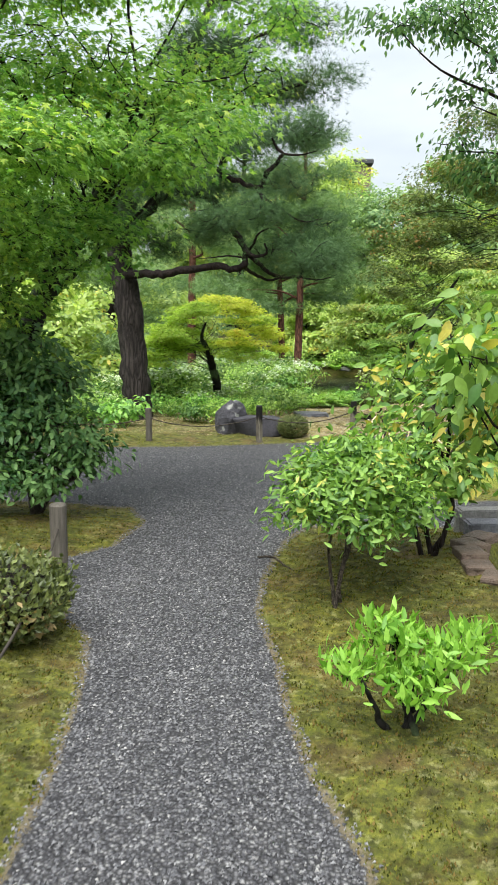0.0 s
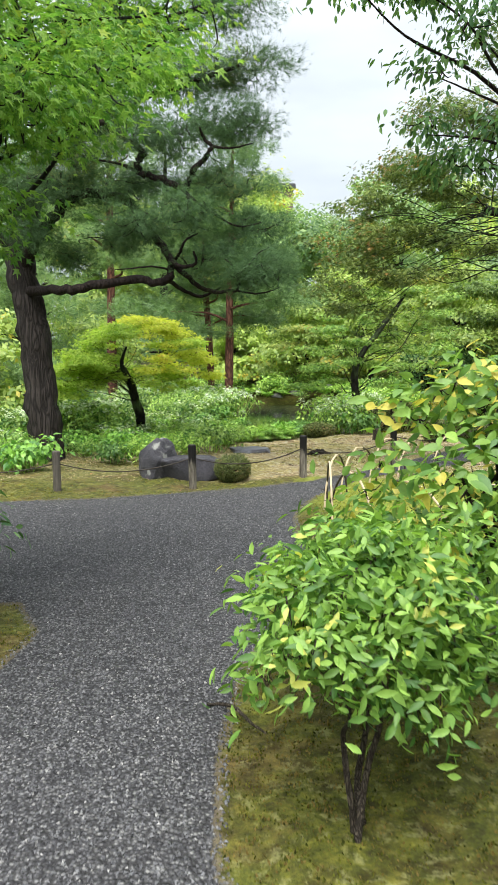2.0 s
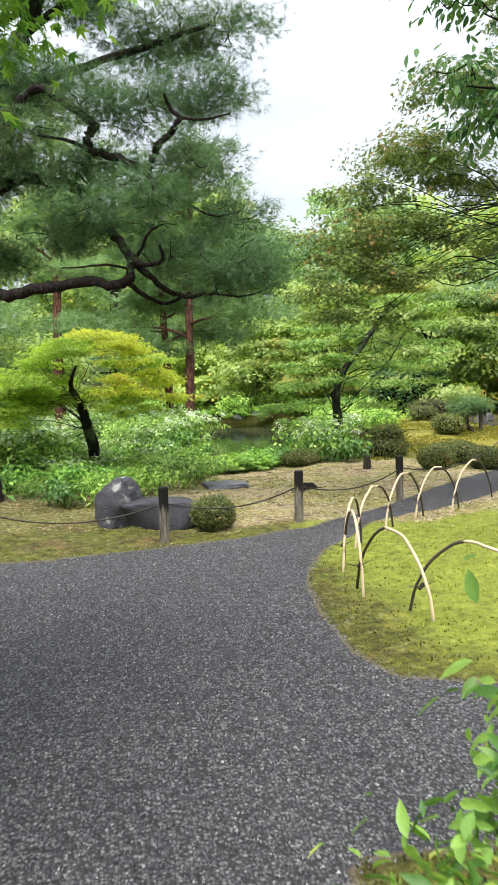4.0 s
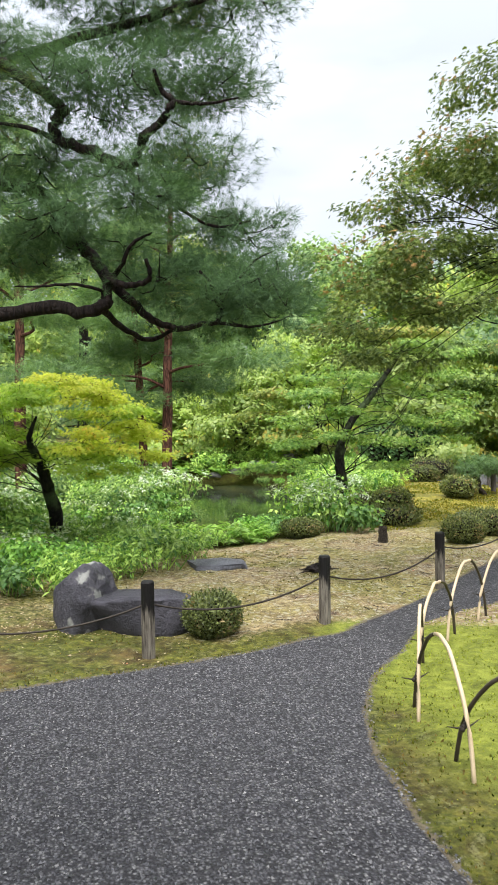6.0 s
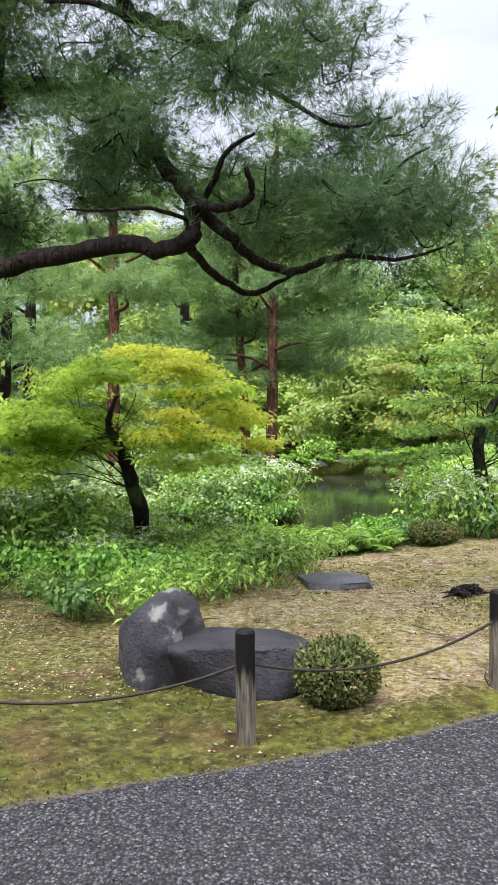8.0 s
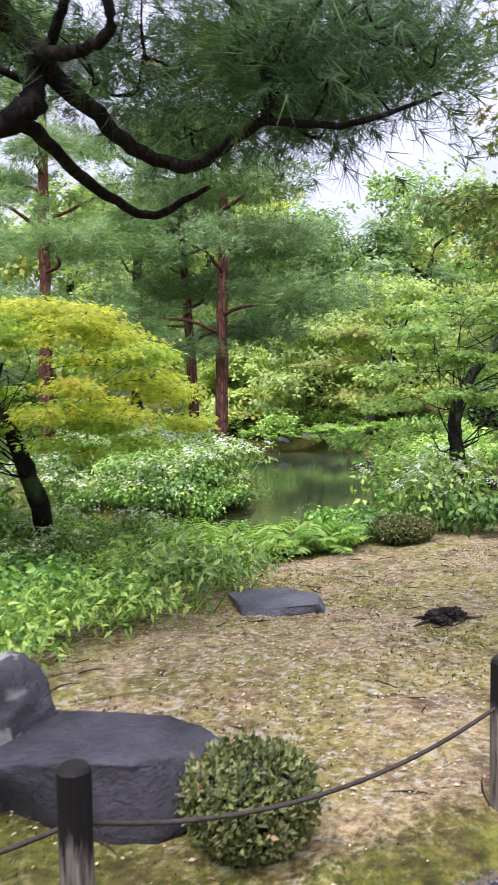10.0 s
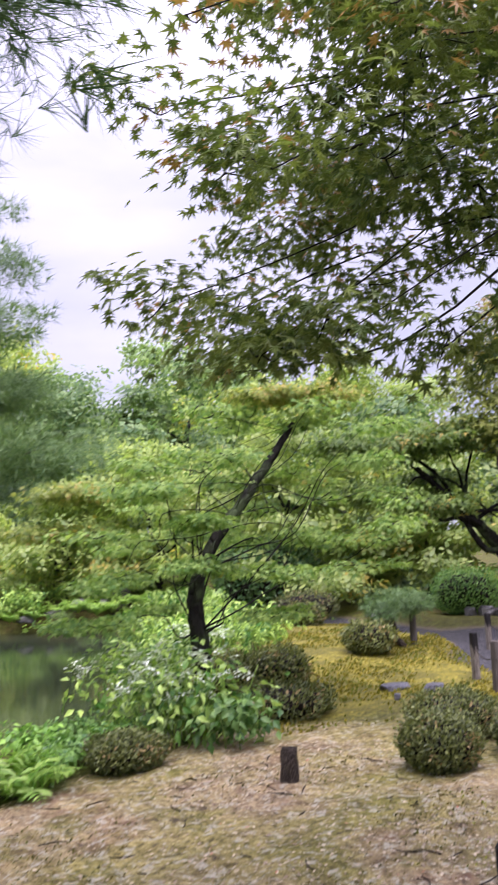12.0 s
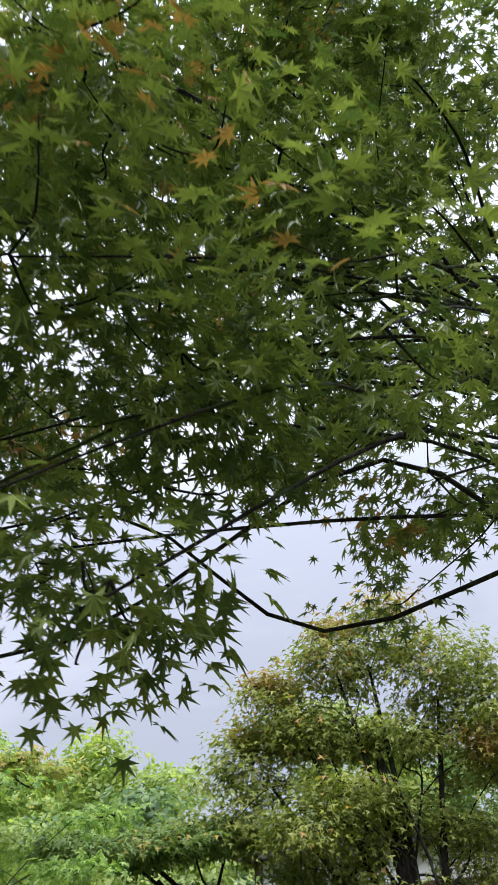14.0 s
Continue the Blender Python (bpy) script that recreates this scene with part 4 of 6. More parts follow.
# the maple by the water
def pond_maple():
    rng = np.random.default_rng(231)
    pads = []
    for z, reach, count, cx in ((0.98, 1.1, 7, 3.3), (1.35, 1.5, 12, 3.7), (1.7, 1.75, 14, 3.8), (2.05, 1.7, 13, 4.0), (2.35, 1.35, 10, 4.1), (2.7, 0.9, 7, 4.4), (3.0, 0.5, 4, 4.7)):
        for k in range(count):
            a, rho = 2.4 * k + 7 * z, reach * math.sqrt((k + 0.6) / count)
            pads.append((cx + rho * math.cos(a), 18.0 + 0.75 * rho * math.sin(a), z + rng.uniform(-0.1, 0.1) - 0.1 * rho, rng.uniform(0.22, 0.4), 0.05))
    pads = [p for p in pads if not (p[1] < 18.15 and abs(p[0] - 3.55 - 0.55 * max(0.0, p[2] - 1.1)) < 0.42 and p[2] < 2.5)]
    tips = [p for p in pads if (p[0] < 2.9 and p[2] > 1.6) or p[2] > 2.85]
    rest = [p for p in pads if p not in tips]
    t = maple("maple_tree", "green maple with tiered flat boughs beside the pond", [(3.57, 18.1, 0), (3.56, 18.1, 0.5), (3.52, 18.1, 1.05), (3.65, 18.05, 1.45), (3.95, 18.0, 1.85), (4.25, 18.0, 2.25), (4.5, 18.0, 2.6)], [0.1, 0.082, 0.066, 0.056, 0.048, 0.04, 0.02], [2, 3, 4, 5, 6],
              rest, 12000, MAPLE5, 0.072, M_MAPLE_PALE, 23, 0.1, limb_r=0.075, flat=0.25)
    crown("turning_crown", tips, 4500, MAPLE5, 0.072, M_MAPLE_TURN, t, rng, 0.1, 0.25, 1.4, 0.6, M_BARK_MAPLE, "yellow and orange-tinged outer boughs", 40, 0.006)


pond_maple()

# the maple over the fence, whose boughs come closest at the end
maple("maple_tree", "large maple with deep green star leaves, boughs over the path", [(6.1, 12.6, 0), (6.0, 12.6, 1.2), (5.7, 12.7, 2.3), (5.0, 13.0, 3.1), (4.2, 13.1, 3.4)], [0.2, 0.17, 0.13, 0.075, 0.05], [4, 3, 4],
      [(2.22, 13.4, 2.05, 0.24, 0.08), (2.4, 13.25, 3.3, 0.3, 0.12), (2.45, 13.3, 2.9, 0.28, 0.1), (1.9, 13.1, 2.95, 0.2, 0.08), (2.6, 13.4, 3.6, 0.4, 0.14), (1.95, 13.7, 3.0, 0.2, 0.08), (2.05, 13.9, 2.35, 0.2, 0.07), (2.35, 14.1, 2.15, 0.28, 0.08), (2.2, 13.6, 2.75, 0.26, 0.09), (2.75, 14.3, 2.9, 0.45, 0.12), (2.5, 14.4, 2.5, 0.4, 0.1), (3.2, 14.4, 3.3, 0.5, 0.12), (2.4, 13.15, 2.08, 0.3, 0.09), (2.7, 13.1, 2.03, 0.22, 0.09), (4.28, 13.75, 2.66, 0.22, 0.12), (2.65, 14.0, 2.35, 0.4, 0.12), (3.0, 14.1, 2.6, 0.3, 0.1), (2.08, 12.95, 2.45, 0.22, 0.1), (2.5, 13.05, 2.6, 0.36, 0.14), (3.6, 13.1, 2.55, 0.4, 0.1), (3.05, 12.75, 2.5, 0.3, 0.1), (4.4, 13.5, 2.95, 0.5, 0.12), (2.85, 13.2, 2.5, 0.34, 0.12), (2.65, 13.0, 3.0, 0.42, 0.14), (3.0, 12.9, 3.1, 0.6, 0.16), (3.6, 13.4, 3.05, 0.6, 0.16), (2.8, 13.5, 3.5, 0.6, 0.18), (3.6, 13.1, 3.7, 0.7, 0.2), (4.3, 13.9, 3.7, 0.8, 0.22), (3.2, 12.8, 3.9, 0.7, 0.2), (4.4, 13.0, 4.6, 0.9, 0.25), (3.6, 14.0, 4.1, 0.7, 0.22), (5.0, 13.8, 4.3, 0.6, 0.2), (2.95, 13.9, 3.0, 0.45, 0.15), (5.2, 12.4, 3.6, 0.8, 0.25), (3.9, 13.2, 4.7, 0.9, 0.25), (4.6, 13.2, 5.6, 0.7, 0.25), (3.1, 13.6, 3.95, 0.5, 0.18)],
      27000, MAPLE7, 0.06, M_MAPLE_DARK, 24, 0.105, per=55, limb_r=0.085, twig_r=0.0035, wild=0.03)


def cherry():
    rng = np.random.default_rng(31)
    t = thing("cherry_tree", 5.6, 10.6, at_ground(5.6, 10.6), "dark-leaved cherry with slanting limbs and drooping pointed leaves", "tree")
    o = np.array(t.location)
    limb("trunk", np.array([(5.6, 10.6, -0.15), (5.5, 10.6, 1.2), (5.1, 10.5, 2.3), (4.3, 10.4, 3.3)]) - o, [0.17, 0.15, 0.12, 0.08], M_BARK, t, 10, 6, 0.06)
    pads = [(2.3, 10.0, 5.0, 0.6, 0.2), (1.7, 9.9, 4.95, 0.5, 0.15), (2.9, 10.0, 4.6, 0.5, 0.2), (3.3, 10.2, 5.2, 0.7, 0.25), (2.5, 10.2, 3.7, 0.35, 0.14), (2.9, 10.2, 3.35, 0.5, 0.16), (3.4, 10.3, 3.6, 0.6, 0.2), (3.9, 10.3, 3.0, 0.6, 0.2), (2.6, 10.1, 4.2, 0.4, 0.15), (4.3, 10.3, 4.6, 0.8, 0.3)]
    for p in pads:
        limb("limb", bend((4.3, 10.4, 3.3), (p[0], p[1], p[2] - 0.1), rng, 0.03, 4, 0.025) - o, [0.035, 0.028, 0.02, 0.012, 0.006], M_BARK, t, 6, 5, 0.1)
    crown("crown", pads, 6000, FINE, 0.085, M_CHERRY, t, rng, 0.16, 0.5, 0.7, 1.1, M_BARK, "", 26)


cherry()

# pines on the spit and beyond
far_pine(1.35, 23.4, 7.0, 2.3, 41, True, 0.15, 4200, M_PINE_RED, 0.36)
far_pine(1.0, 24.6, 6.2, 2.0, 42, True, -0.2, 3600, M_PINE_RED, 0.34)
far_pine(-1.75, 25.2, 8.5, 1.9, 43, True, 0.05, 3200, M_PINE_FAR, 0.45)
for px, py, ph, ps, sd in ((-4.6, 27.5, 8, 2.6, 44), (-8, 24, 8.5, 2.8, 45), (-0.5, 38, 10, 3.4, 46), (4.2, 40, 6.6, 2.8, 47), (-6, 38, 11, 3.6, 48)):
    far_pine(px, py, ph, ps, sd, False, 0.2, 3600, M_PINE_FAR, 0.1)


def far_tree(x, y, top, spread, seed, mat, n=2600, leaf=0.34, name="tree", label="leafy green tree in the far part of the garden", low=0.25, layered=False):
    rng = np.random.default_rng(seed)
    z0 = at_ground(x, y)
    t = thing(name, x, y, z0, label, "tree", "trees beyond the pond")
    o = np.array(t.location)
    r = 0.03 * top
    up = np.array([(x, y, z0 - 0.2), (x + 0.1 * spread, y, z0 + top * 0.25), (x - 0.05 * spread, y, z0 + top * 0.55), (x, y, z0 + top * 0.66)])
    limb("trunk", up - o, [r * 1.0, r * 0.8, r * 0.5, r * 0.12], M_BARK_MAPLE, t, 8, 4, 0.05)
    pads = []
    for k in range(14):
        f = low + (1 - low) * (k + 0.5) / 14
        a = 2.4 * k + seed
        wide = math.sin(math.pi * min(1, 0.18 + 0.82 * (1 - (f - low) / (1 - low) * 0.92))) if not layered else (1.05 - 0.6 * (f - low) / (1 - low))
        d = spread * wide * rng.uniform(0.35, 0.8)
        c = (x + d * math.cos(a), y + d * math.sin(a), z0 + top * f)
        pads.append((*c, spread * rng.uniform(0.36, 0.55), spread * (0.12 if layered else 0.3)))
        if k % 2 == 0:
            limb("limb", bend(up[1] if f < 0.6 else up[2], c, rng, 0.05, 3) - o, [r * 0.34, r * 0.26, r * 0.18, r * 0.06], M_BARK_MAPLE, t, 6, 3, 0.1)
    crown("crown", pads, n, TRIO, leaf, mat, t, rng, spread * 0.11, 0.4 if layered else 0.7, 1.2, 0.3, None, "", 24)
    return t


FLAT = "low spreading maple with tiered pale green boughs"
for a in ((5.2, 35.5, 3.4, 2.6, 51), (2.6, 36.5, 2.6, 2.2, 52), (7.6, 34.5, 4.6, 3.0, 53), (-2.5, 30.5, 3.6, 2.6, 54), (9.6, 29, 4.0, 2.6, 55), (12.2, 27.5, 3.6, 2.4, 56), (-5.5, 22.5, 3.4, 2.4, 57), (-4.6, 16.8, 2.4, 1.6, 58)):
    far_tree(*a, M_FAR_LIGHT, 4600, 0.21, "maple_tree", FLAT, 0.12, True)
for k in range(14):
    ang = -30 + 6.2 * k
    dist = 50 + 9 * ((k * 5) % 4)
    fx, fy = dist * math.sin(radians(ang)), 8 + dist * math.cos(radians(ang))
    far_tree(fx, fy, 9.5 + 2.6 * ((k * 7) % 5) / 4, 4.4 + 0.5 * (k % 3), 60 + k, M_FAR if k % 4 else M_FAR_LIGHT, 6500, 0.5, "broadleaf_tree", "rounded broadleaf tree closing off the garden", 0.03)

for a in ((11, 41, 8.5, 3.6, 91), (16, 37, 7.5, 3.4, 92), (13.5, 31.5, 5.0, 2.8, 93), (3.0, 46, 9, 4.0, 94), (-9, 32, 7.5, 3.4, 95), (-13, 22, 7.5, 3.6, 96), (7.0, 40, 6.5, 3.2, 97)):
    far_tree(*a, M_FAR if a[4] % 2 else M_FAR_LIGHT, 9500, 0.28, "broadleaf_tree", "rounded broadleaf tree closing off the garden", 0.05)

# trees by the building
maple("maple_tree", "leaning maple with forked dark trunk on the lawn", [(11.3, 22.6, 0), (10.95, 22.7, 0.7), (10.6, 22.8, 1.35), (9.9, 22.8, 2.0), (9.1, 22.9, 2.7)], [0.17, 0.14, 0.12, 0.07, 0.045], [2, 3, 4],
      [(8.7, 22.8, 3.1, 0.9, 0.25), (9.5, 22.6, 3.2, 0.8, 0.25), (8.2, 23.0, 2.3, 0.7, 0.2), (9.1, 22.5, 2.1, 0.7, 0.2), (10.3, 22.7, 3.3, 0.7, 0.2), (7.8, 23.0, 3.1, 0.7, 0.2), (9.9, 23.6, 2.6, 0.7, 0.2), (11.5, 22.3, 2.15, 0.5, 0.15), (12.0, 22.1, 1.75, 0.5, 0.15), (11.2, 22.3, 2.7, 0.5, 0.15), (11.9, 21.8, 1.2, 0.35, 0.12)],
      16000, THREE, 0.11, M_MAPLE_MID, 25, 0.15)
hall_maple = maple("maple_tree", "tall upright maple with several thin stems", [(12.1, 20.6, 0), (12.0, 20.7, 1.4), (11.85, 20.8, 2.7), (11.7, 20.9, 4.2)], [0.16, 0.13, 0.1, 0.06], [1, 2, 3],
      [(10.3, 22.3, 4.1, 0.75, 0.6), (10.7, 21.9, 4.9, 0.8, 0.65), (11.3, 21.3, 5.7, 0.8, 0.6), (11.9, 20.8, 6.1, 0.7, 0.5), (12.5, 20.2, 5.4, 0.9, 0.7), (13.1, 19.4, 4.8, 0.9, 0.7), (12.6, 20.3, 3.1, 0.7, 0.5), (13.0, 19.9, 2.4, 0.6, 0.45), (12.2, 20.6, 4.5, 0.9, 0.35), (11.2, 21.5, 4.6, 0.9, 0.35), (11.5, 21.4, 2.4, 0.6, 0.3), (12.2, 20.8, 2.3, 0.6, 0.3), (10.3, 21.2, 3.3, 0.7, 0.35), (10.9, 20.9, 3.7, 0.7, 0.35), (10.0, 22.5, 3.4, 0.7, 0.3), (12.9, 19.8, 4.0, 0.9, 0.35), (11.4, 21.1, 3.5, 0.8, 0.3), (13.8, 18.9, 4.2, 0.9, 0.4), (10.8, 22.0, 2.9, 0.6, 0.35), (11.6, 21.3, 3.0, 0.6, 0.35), (11.2, 21.7, 2.4, 0.5, 0.3), (12.3, 20.7, 3.3, 0.6, 0.35)],
      38000, THREE, 0.115, M_MAPLE_TIP, 26, 0.17, limb_r=0.13, flat=0.6)
crown("orange_crown", [(10.5, 21.9, 5.35, 0.45, 0.2), (11.2, 21.2, 6.15, 0.5, 0.22), (10.2, 22.2, 4.6, 0.3, 0.14), (11.9, 20.6, 6.5, 0.4, 0.2), (12.6, 19.6, 4.3, 0.45, 0.3), (13.2, 18.9, 4.4, 0.5, 0.3), (10.9, 21.0, 2.1, 0.3, 0.18)], 3600, THREE, 0.115, M_ORANGE, hall_maple, np.random.default_rng(261), 0.14, 0.6, 1.2, 0.5, M_BARK_MAPLE, "orange-tinged outer leaves", 40, 0.006)
for dx, dy, top in ((-1.3, 1.2, 4.9), (-0.9, 0.5, 5.4), (-0.4, 0.3, 5.6), (0.3, -0.4, 5.0), (-1.6, 1.5, 4.0)):
    limb("stem", [(0.0, 0.0, 0.3), (dx * 0.2, dy * 0.2, 1.4), (dx * 0.5, dy * 0.5, top * 0.6), (dx, dy, top)], [0.08, 0.065, 0.05, 0.02], M_BARK_MAPLE, hall_maple, 7, 5, 0.12)


# ---- shrubs ----
def shrub(name, label, x, y, stems, pads, n, shape, size, leaf, seed, cluster=0.09, stem_r=0.014, per=18, updir=0.8, tipdown=0.2, flat=0.7, category="shrub", group="", stem_mat=None):
    rng = np.random.default_rng(seed)
    z0 = at_ground(x, y)
    t = thing(name, x, y, z0, label, category, group)
    o = np.array(t.location)
    for k in range(stems):
        a, p = 2 * math.pi * k / stems + seed, pads[k % len(pads)]
        limb("stem", bend((x + 0.03 * math.cos(a), y + 0.03 * math.sin(a), z0 - 0.05), p[:3], rng, 0.02, 4) - o, np.array([1.2, 1, 0.8, 0.6, 0.3]) * stem_r, stem_mat or M_BARK_TWIG, t, 7, 4, 0.15)
    crown("leaves", pads, n, shape, size, leaf, t, rng, cluster, flat, updir, tipdown, stem_mat or M_BARK_TWIG, "", per, stem_r * 0.25)
    return t


shrub("shrub", "leafy shrub with fresh green pointed leaves on bare forked stems", 0.48, 4.3, 3, [(0.4, 4.3, 0.6, 0.2, 0.14), (0.68, 4.4, 0.66, 0.22, 0.14), (0.45, 4.9, 0.58, 0.2, 0.13), (0.8, 4.85, 0.6, 0.22, 0.14), (0.35, 4.5, 0.7, 0.18, 0.12), (0.6, 4.6, 0.8, 0.24, 0.1), (0.9, 4.6, 0.5, 0.2, 0.13), (0.6, 4.25, 0.46, 0.16, 0.08), (0.22, 4.35, 0.56, 0.11, 0.09), (0.55, 5.15, 0.52, 0.2, 0.12), (0.4, 5.0, 0.42, 0.14, 0.09), (0.75, 5.2, 0.7, 0.2, 0.12), (0.98, 4.9, 0.72, 0.18, 0.12), (0.36, 5.3, 0.48, 0.13, 0.1), (0.62, 5.45, 0.6, 0.18, 0.12)], 7600, leaf_fine(0.19, 0.06, 0.14), 0.056, M_SHRUB, 71, 0.06, 0.011, 15, 0.7, -0.3)
shrub("shrub", "taller shrub with broad green leaves turning yellow", 1.2, 5.35, 4, [(1.1, 5.2, 0.95, 0.22, 0.16), (1.4, 5.2, 1.1, 0.28, 0.18), (1.25, 5.5, 1.3, 0.22, 0.14), (1.6, 5.4, 0.85, 0.28, 0.18), (1.3, 5.2, 0.62, 0.26, 0.14), (1.6, 5.5, 1.3, 0.25, 0.16), (1.0, 5.4, 0.7, 0.16, 0.12), (0.85, 5.8, 0.62, 0.13, 0.08), (0.88, 5.45, 1.0, 0.12, 0.09), (0.98, 5.4, 1.2, 0.13, 0.08), (0.82, 5.7, 0.85, 0.12, 0.08)], 2400, FINE, 0.082, M_SHRUB_YEL, 72, 0.085, 0.016, 13, 0.8, -0.1, stem_mat=M_BARK)
shrub("shrub", "tall loose shrub with large mottled yellow and green leaves", 1.75, 3.7, 4, [(0.82, 3.05, 1.4, 0.12, 0.08), (0.78, 3.3, 1.52, 0.12, 0.06), (0.92, 3.45, 1.22, 0.14, 0.08), (1.02, 3.25, 1.36, 0.16, 0.12), (1.12, 3.5, 1.55, 0.2, 0.1), (1.2, 3.5, 1.2, 0.2, 0.12), (1.4, 3.4, 1.45, 0.25, 0.16), (1.5, 3.7, 1.2, 0.25, 0.16)], 900, leaf_fine(0.25, 0.06, 0.2), 0.082, M_SHRUB_YEL, 76, 0.08, 0.009, 10, 0.9, 0.4, stem_mat=M_BARK)
shrub("azalea_bush", "low azalea with bright green upright leaf rosettes on a dark stump", 0.6, 2.95, 5, [(0.38, 2.9, 0.28, 0.10, 0.05), (0.55, 3.0, 0.34, 0.11, 0.05), (0.72, 2.9, 0.30, 0.11, 0.05), (0.85, 3.0, 0.32, 0.1, 0.05), (0.6, 2.85, 0.22, 0.12, 0.04)], 1100, leaf_fine(0.15, 0.03, 0.06), 0.062, M_AZALEA, 73, 0.045, 0.014, 11, 0.25, -1.2, 0.6, "bush", "", M_BARK_MAPLE)
shrub("evergreen_bush", "dense dark evergreen bush beside the gravel path", -1.8, 6.75, 5, [(-1.95, 6.7, 0.75, 0.42, 0.3), (-1.55, 6.6, 0.65, 0.36, 0.25), (-2.2, 6.8, 1.0, 0.4, 0.3), (-1.75, 6.9, 1.05, 0.4, 0.22), (-1.35, 6.7, 0.55, 0.24, 0.2), (-2.4, 6.6, 0.6, 0.4, 0.3), (-1.6, 6.5, 0.32, 0.32, 0.14), (-2.1, 6.5, 0.35, 0.4, 0.15), (-1.95, 6.8, 1.38, 0.36, 0.16)], 9000, FINE, 0.075, M_DARKBUSH, 74, 0.1, 0.025)


def dome(name, label, x, y, rx, ry, h, n, size, mat, seed, group="", category="bush"):
    """A clipped bush: a dense skin of small leaves round a woody core."""
    rng = np.random.default_rng(seed)
    z0 = at_ground(x, y)
    t = thing(name, x, y, z0, label, category, group)
    bm = bmesh.new()
    bmesh.ops.create_icosphere(bm, subdivisions=3, radius=1)
    for v in bm.verts:
        k = 0.88 + 0.1 * noise.noise(v.co * 2.3 + Vector((seed, 0, 0)))
        v.co = Vector((v.co.x * rx * k, v.co.y * ry * k, h * 0.46 + v.co.z * h * 0.52 * k))
    part("core", bm, M_BARK, t)
    d = rng.normal(0, 1, (n, 3))
    d /= np.linalg.norm(d, axis=1, keepdims=True)
    lump = 1 + 0.06 * np.sin(5 * d[:, 0] + seed) * np.sin(4 * d[:, 1] + 2) + rng.normal(0, 0.065, n)
    sq = np.sign(d) * np.abs(d) ** 0.93
    P = np.stack([sq[:, 0] * rx, sq[:, 1] * ry, h * 0.48 + sq[:, 2] * h * 0.52], 1) * lump[:, None]
    keep = P[:, 2] > 0.0
    P, d = P[keep], d[keep]
    V, F = scatter(SIMPLE, P, d * 0.8 + rng.normal(0, 0.7, P.shape), size * rng.uniform(0.6, 1.3, len(P)), rng, d + np.array((0, 0, 0.5)))
    tagged(child("leaves", raw_mesh("leaves", V, F, [mat]), t), kind="stuff")
    return t


CLIP = "clipped rounded azalea with small brownish green leaves"
dome("clipped_azalea", "round clipped azalea beside the fence post and boulder", 0.66, 12.15, 0.2, 0.2, 0.29, 8500, 0.025, M_CLIPPED, 81, "clipped azaleas")
dome("clipped_azalea", "clipped low hedge-like azalea beside the path", -1.2, 3.85, 0.3, 0.34, 0.35, 4200, 0.04, M_CLIPPED, 82, "clipped azaleas")
for cx, cy, rx, ry, h, sd in ((5.2, 16.75, 0.36, 0.3, 0.34, 83), (4.5, 15.92, 0.25, 0.24, 0.34, 84), (5.35, 16.0, 0.25, 0.25, 0.3, 85), (6.5, 20.3, 0.3, 0.3, 0.36, 86), (7.25, 23.7, 0.33, 0.3, 0.34, 87), (4.85, 19.4, 0.33, 0.3, 0.4, 88), (4.3, 19.5, 0.33, 0.3, 0.38, 89), (2.6, 16.95, 0.27, 0.22, 0.23, 90), (8.0, 25.2, 0.6, 0.5, 0.5, 91), (4.3, 18.2, 0.5, 0.4, 0.3, 92)):
    dome("clipped_azalea", CLIP, cx, cy, rx, ry, h, 6000 if cy < 18 else 3000, 0.03 if cy < 18 else 0.045, M_CLIPPED, sd, "clipped azaleas")
dome("hedge", "broad clipped hedge on the lawn by the building", 11.5, 25.0, 0.7, 0.6, 0.85, 7000, 0.05, M_DARKHERB, 93, "", "hedge")
dome("evergreen_bush", "large rounded glossy evergreen bush by the path bend", 8.6, 28.5, 1.1, 0.9, 1.5, 4000, 0.13, M_DARKBUSH, 94)
dome("evergreen_bush", "large rounded glossy evergreen bush by the path bend", 6.4, 27.5, 1.2, 0.9, 1.3, 4000, 0.13, M_HERB, 95)
shrub("small_pine", "small shaped pine with flat dark needle pad and pale stake", 7.15, 20.5, 2, [(7.0, 20.5, 0.72, 0.32, 0.08), (6.75, 20.5, 0.6, 0.22, 0.06), (7.25, 20.5, 0.66, 0.25, 0.08)], 1500, needle_tuft(12, 0.9, 0.02), 0.1, M_PINE_RED, 96, 0.08, 0.04)


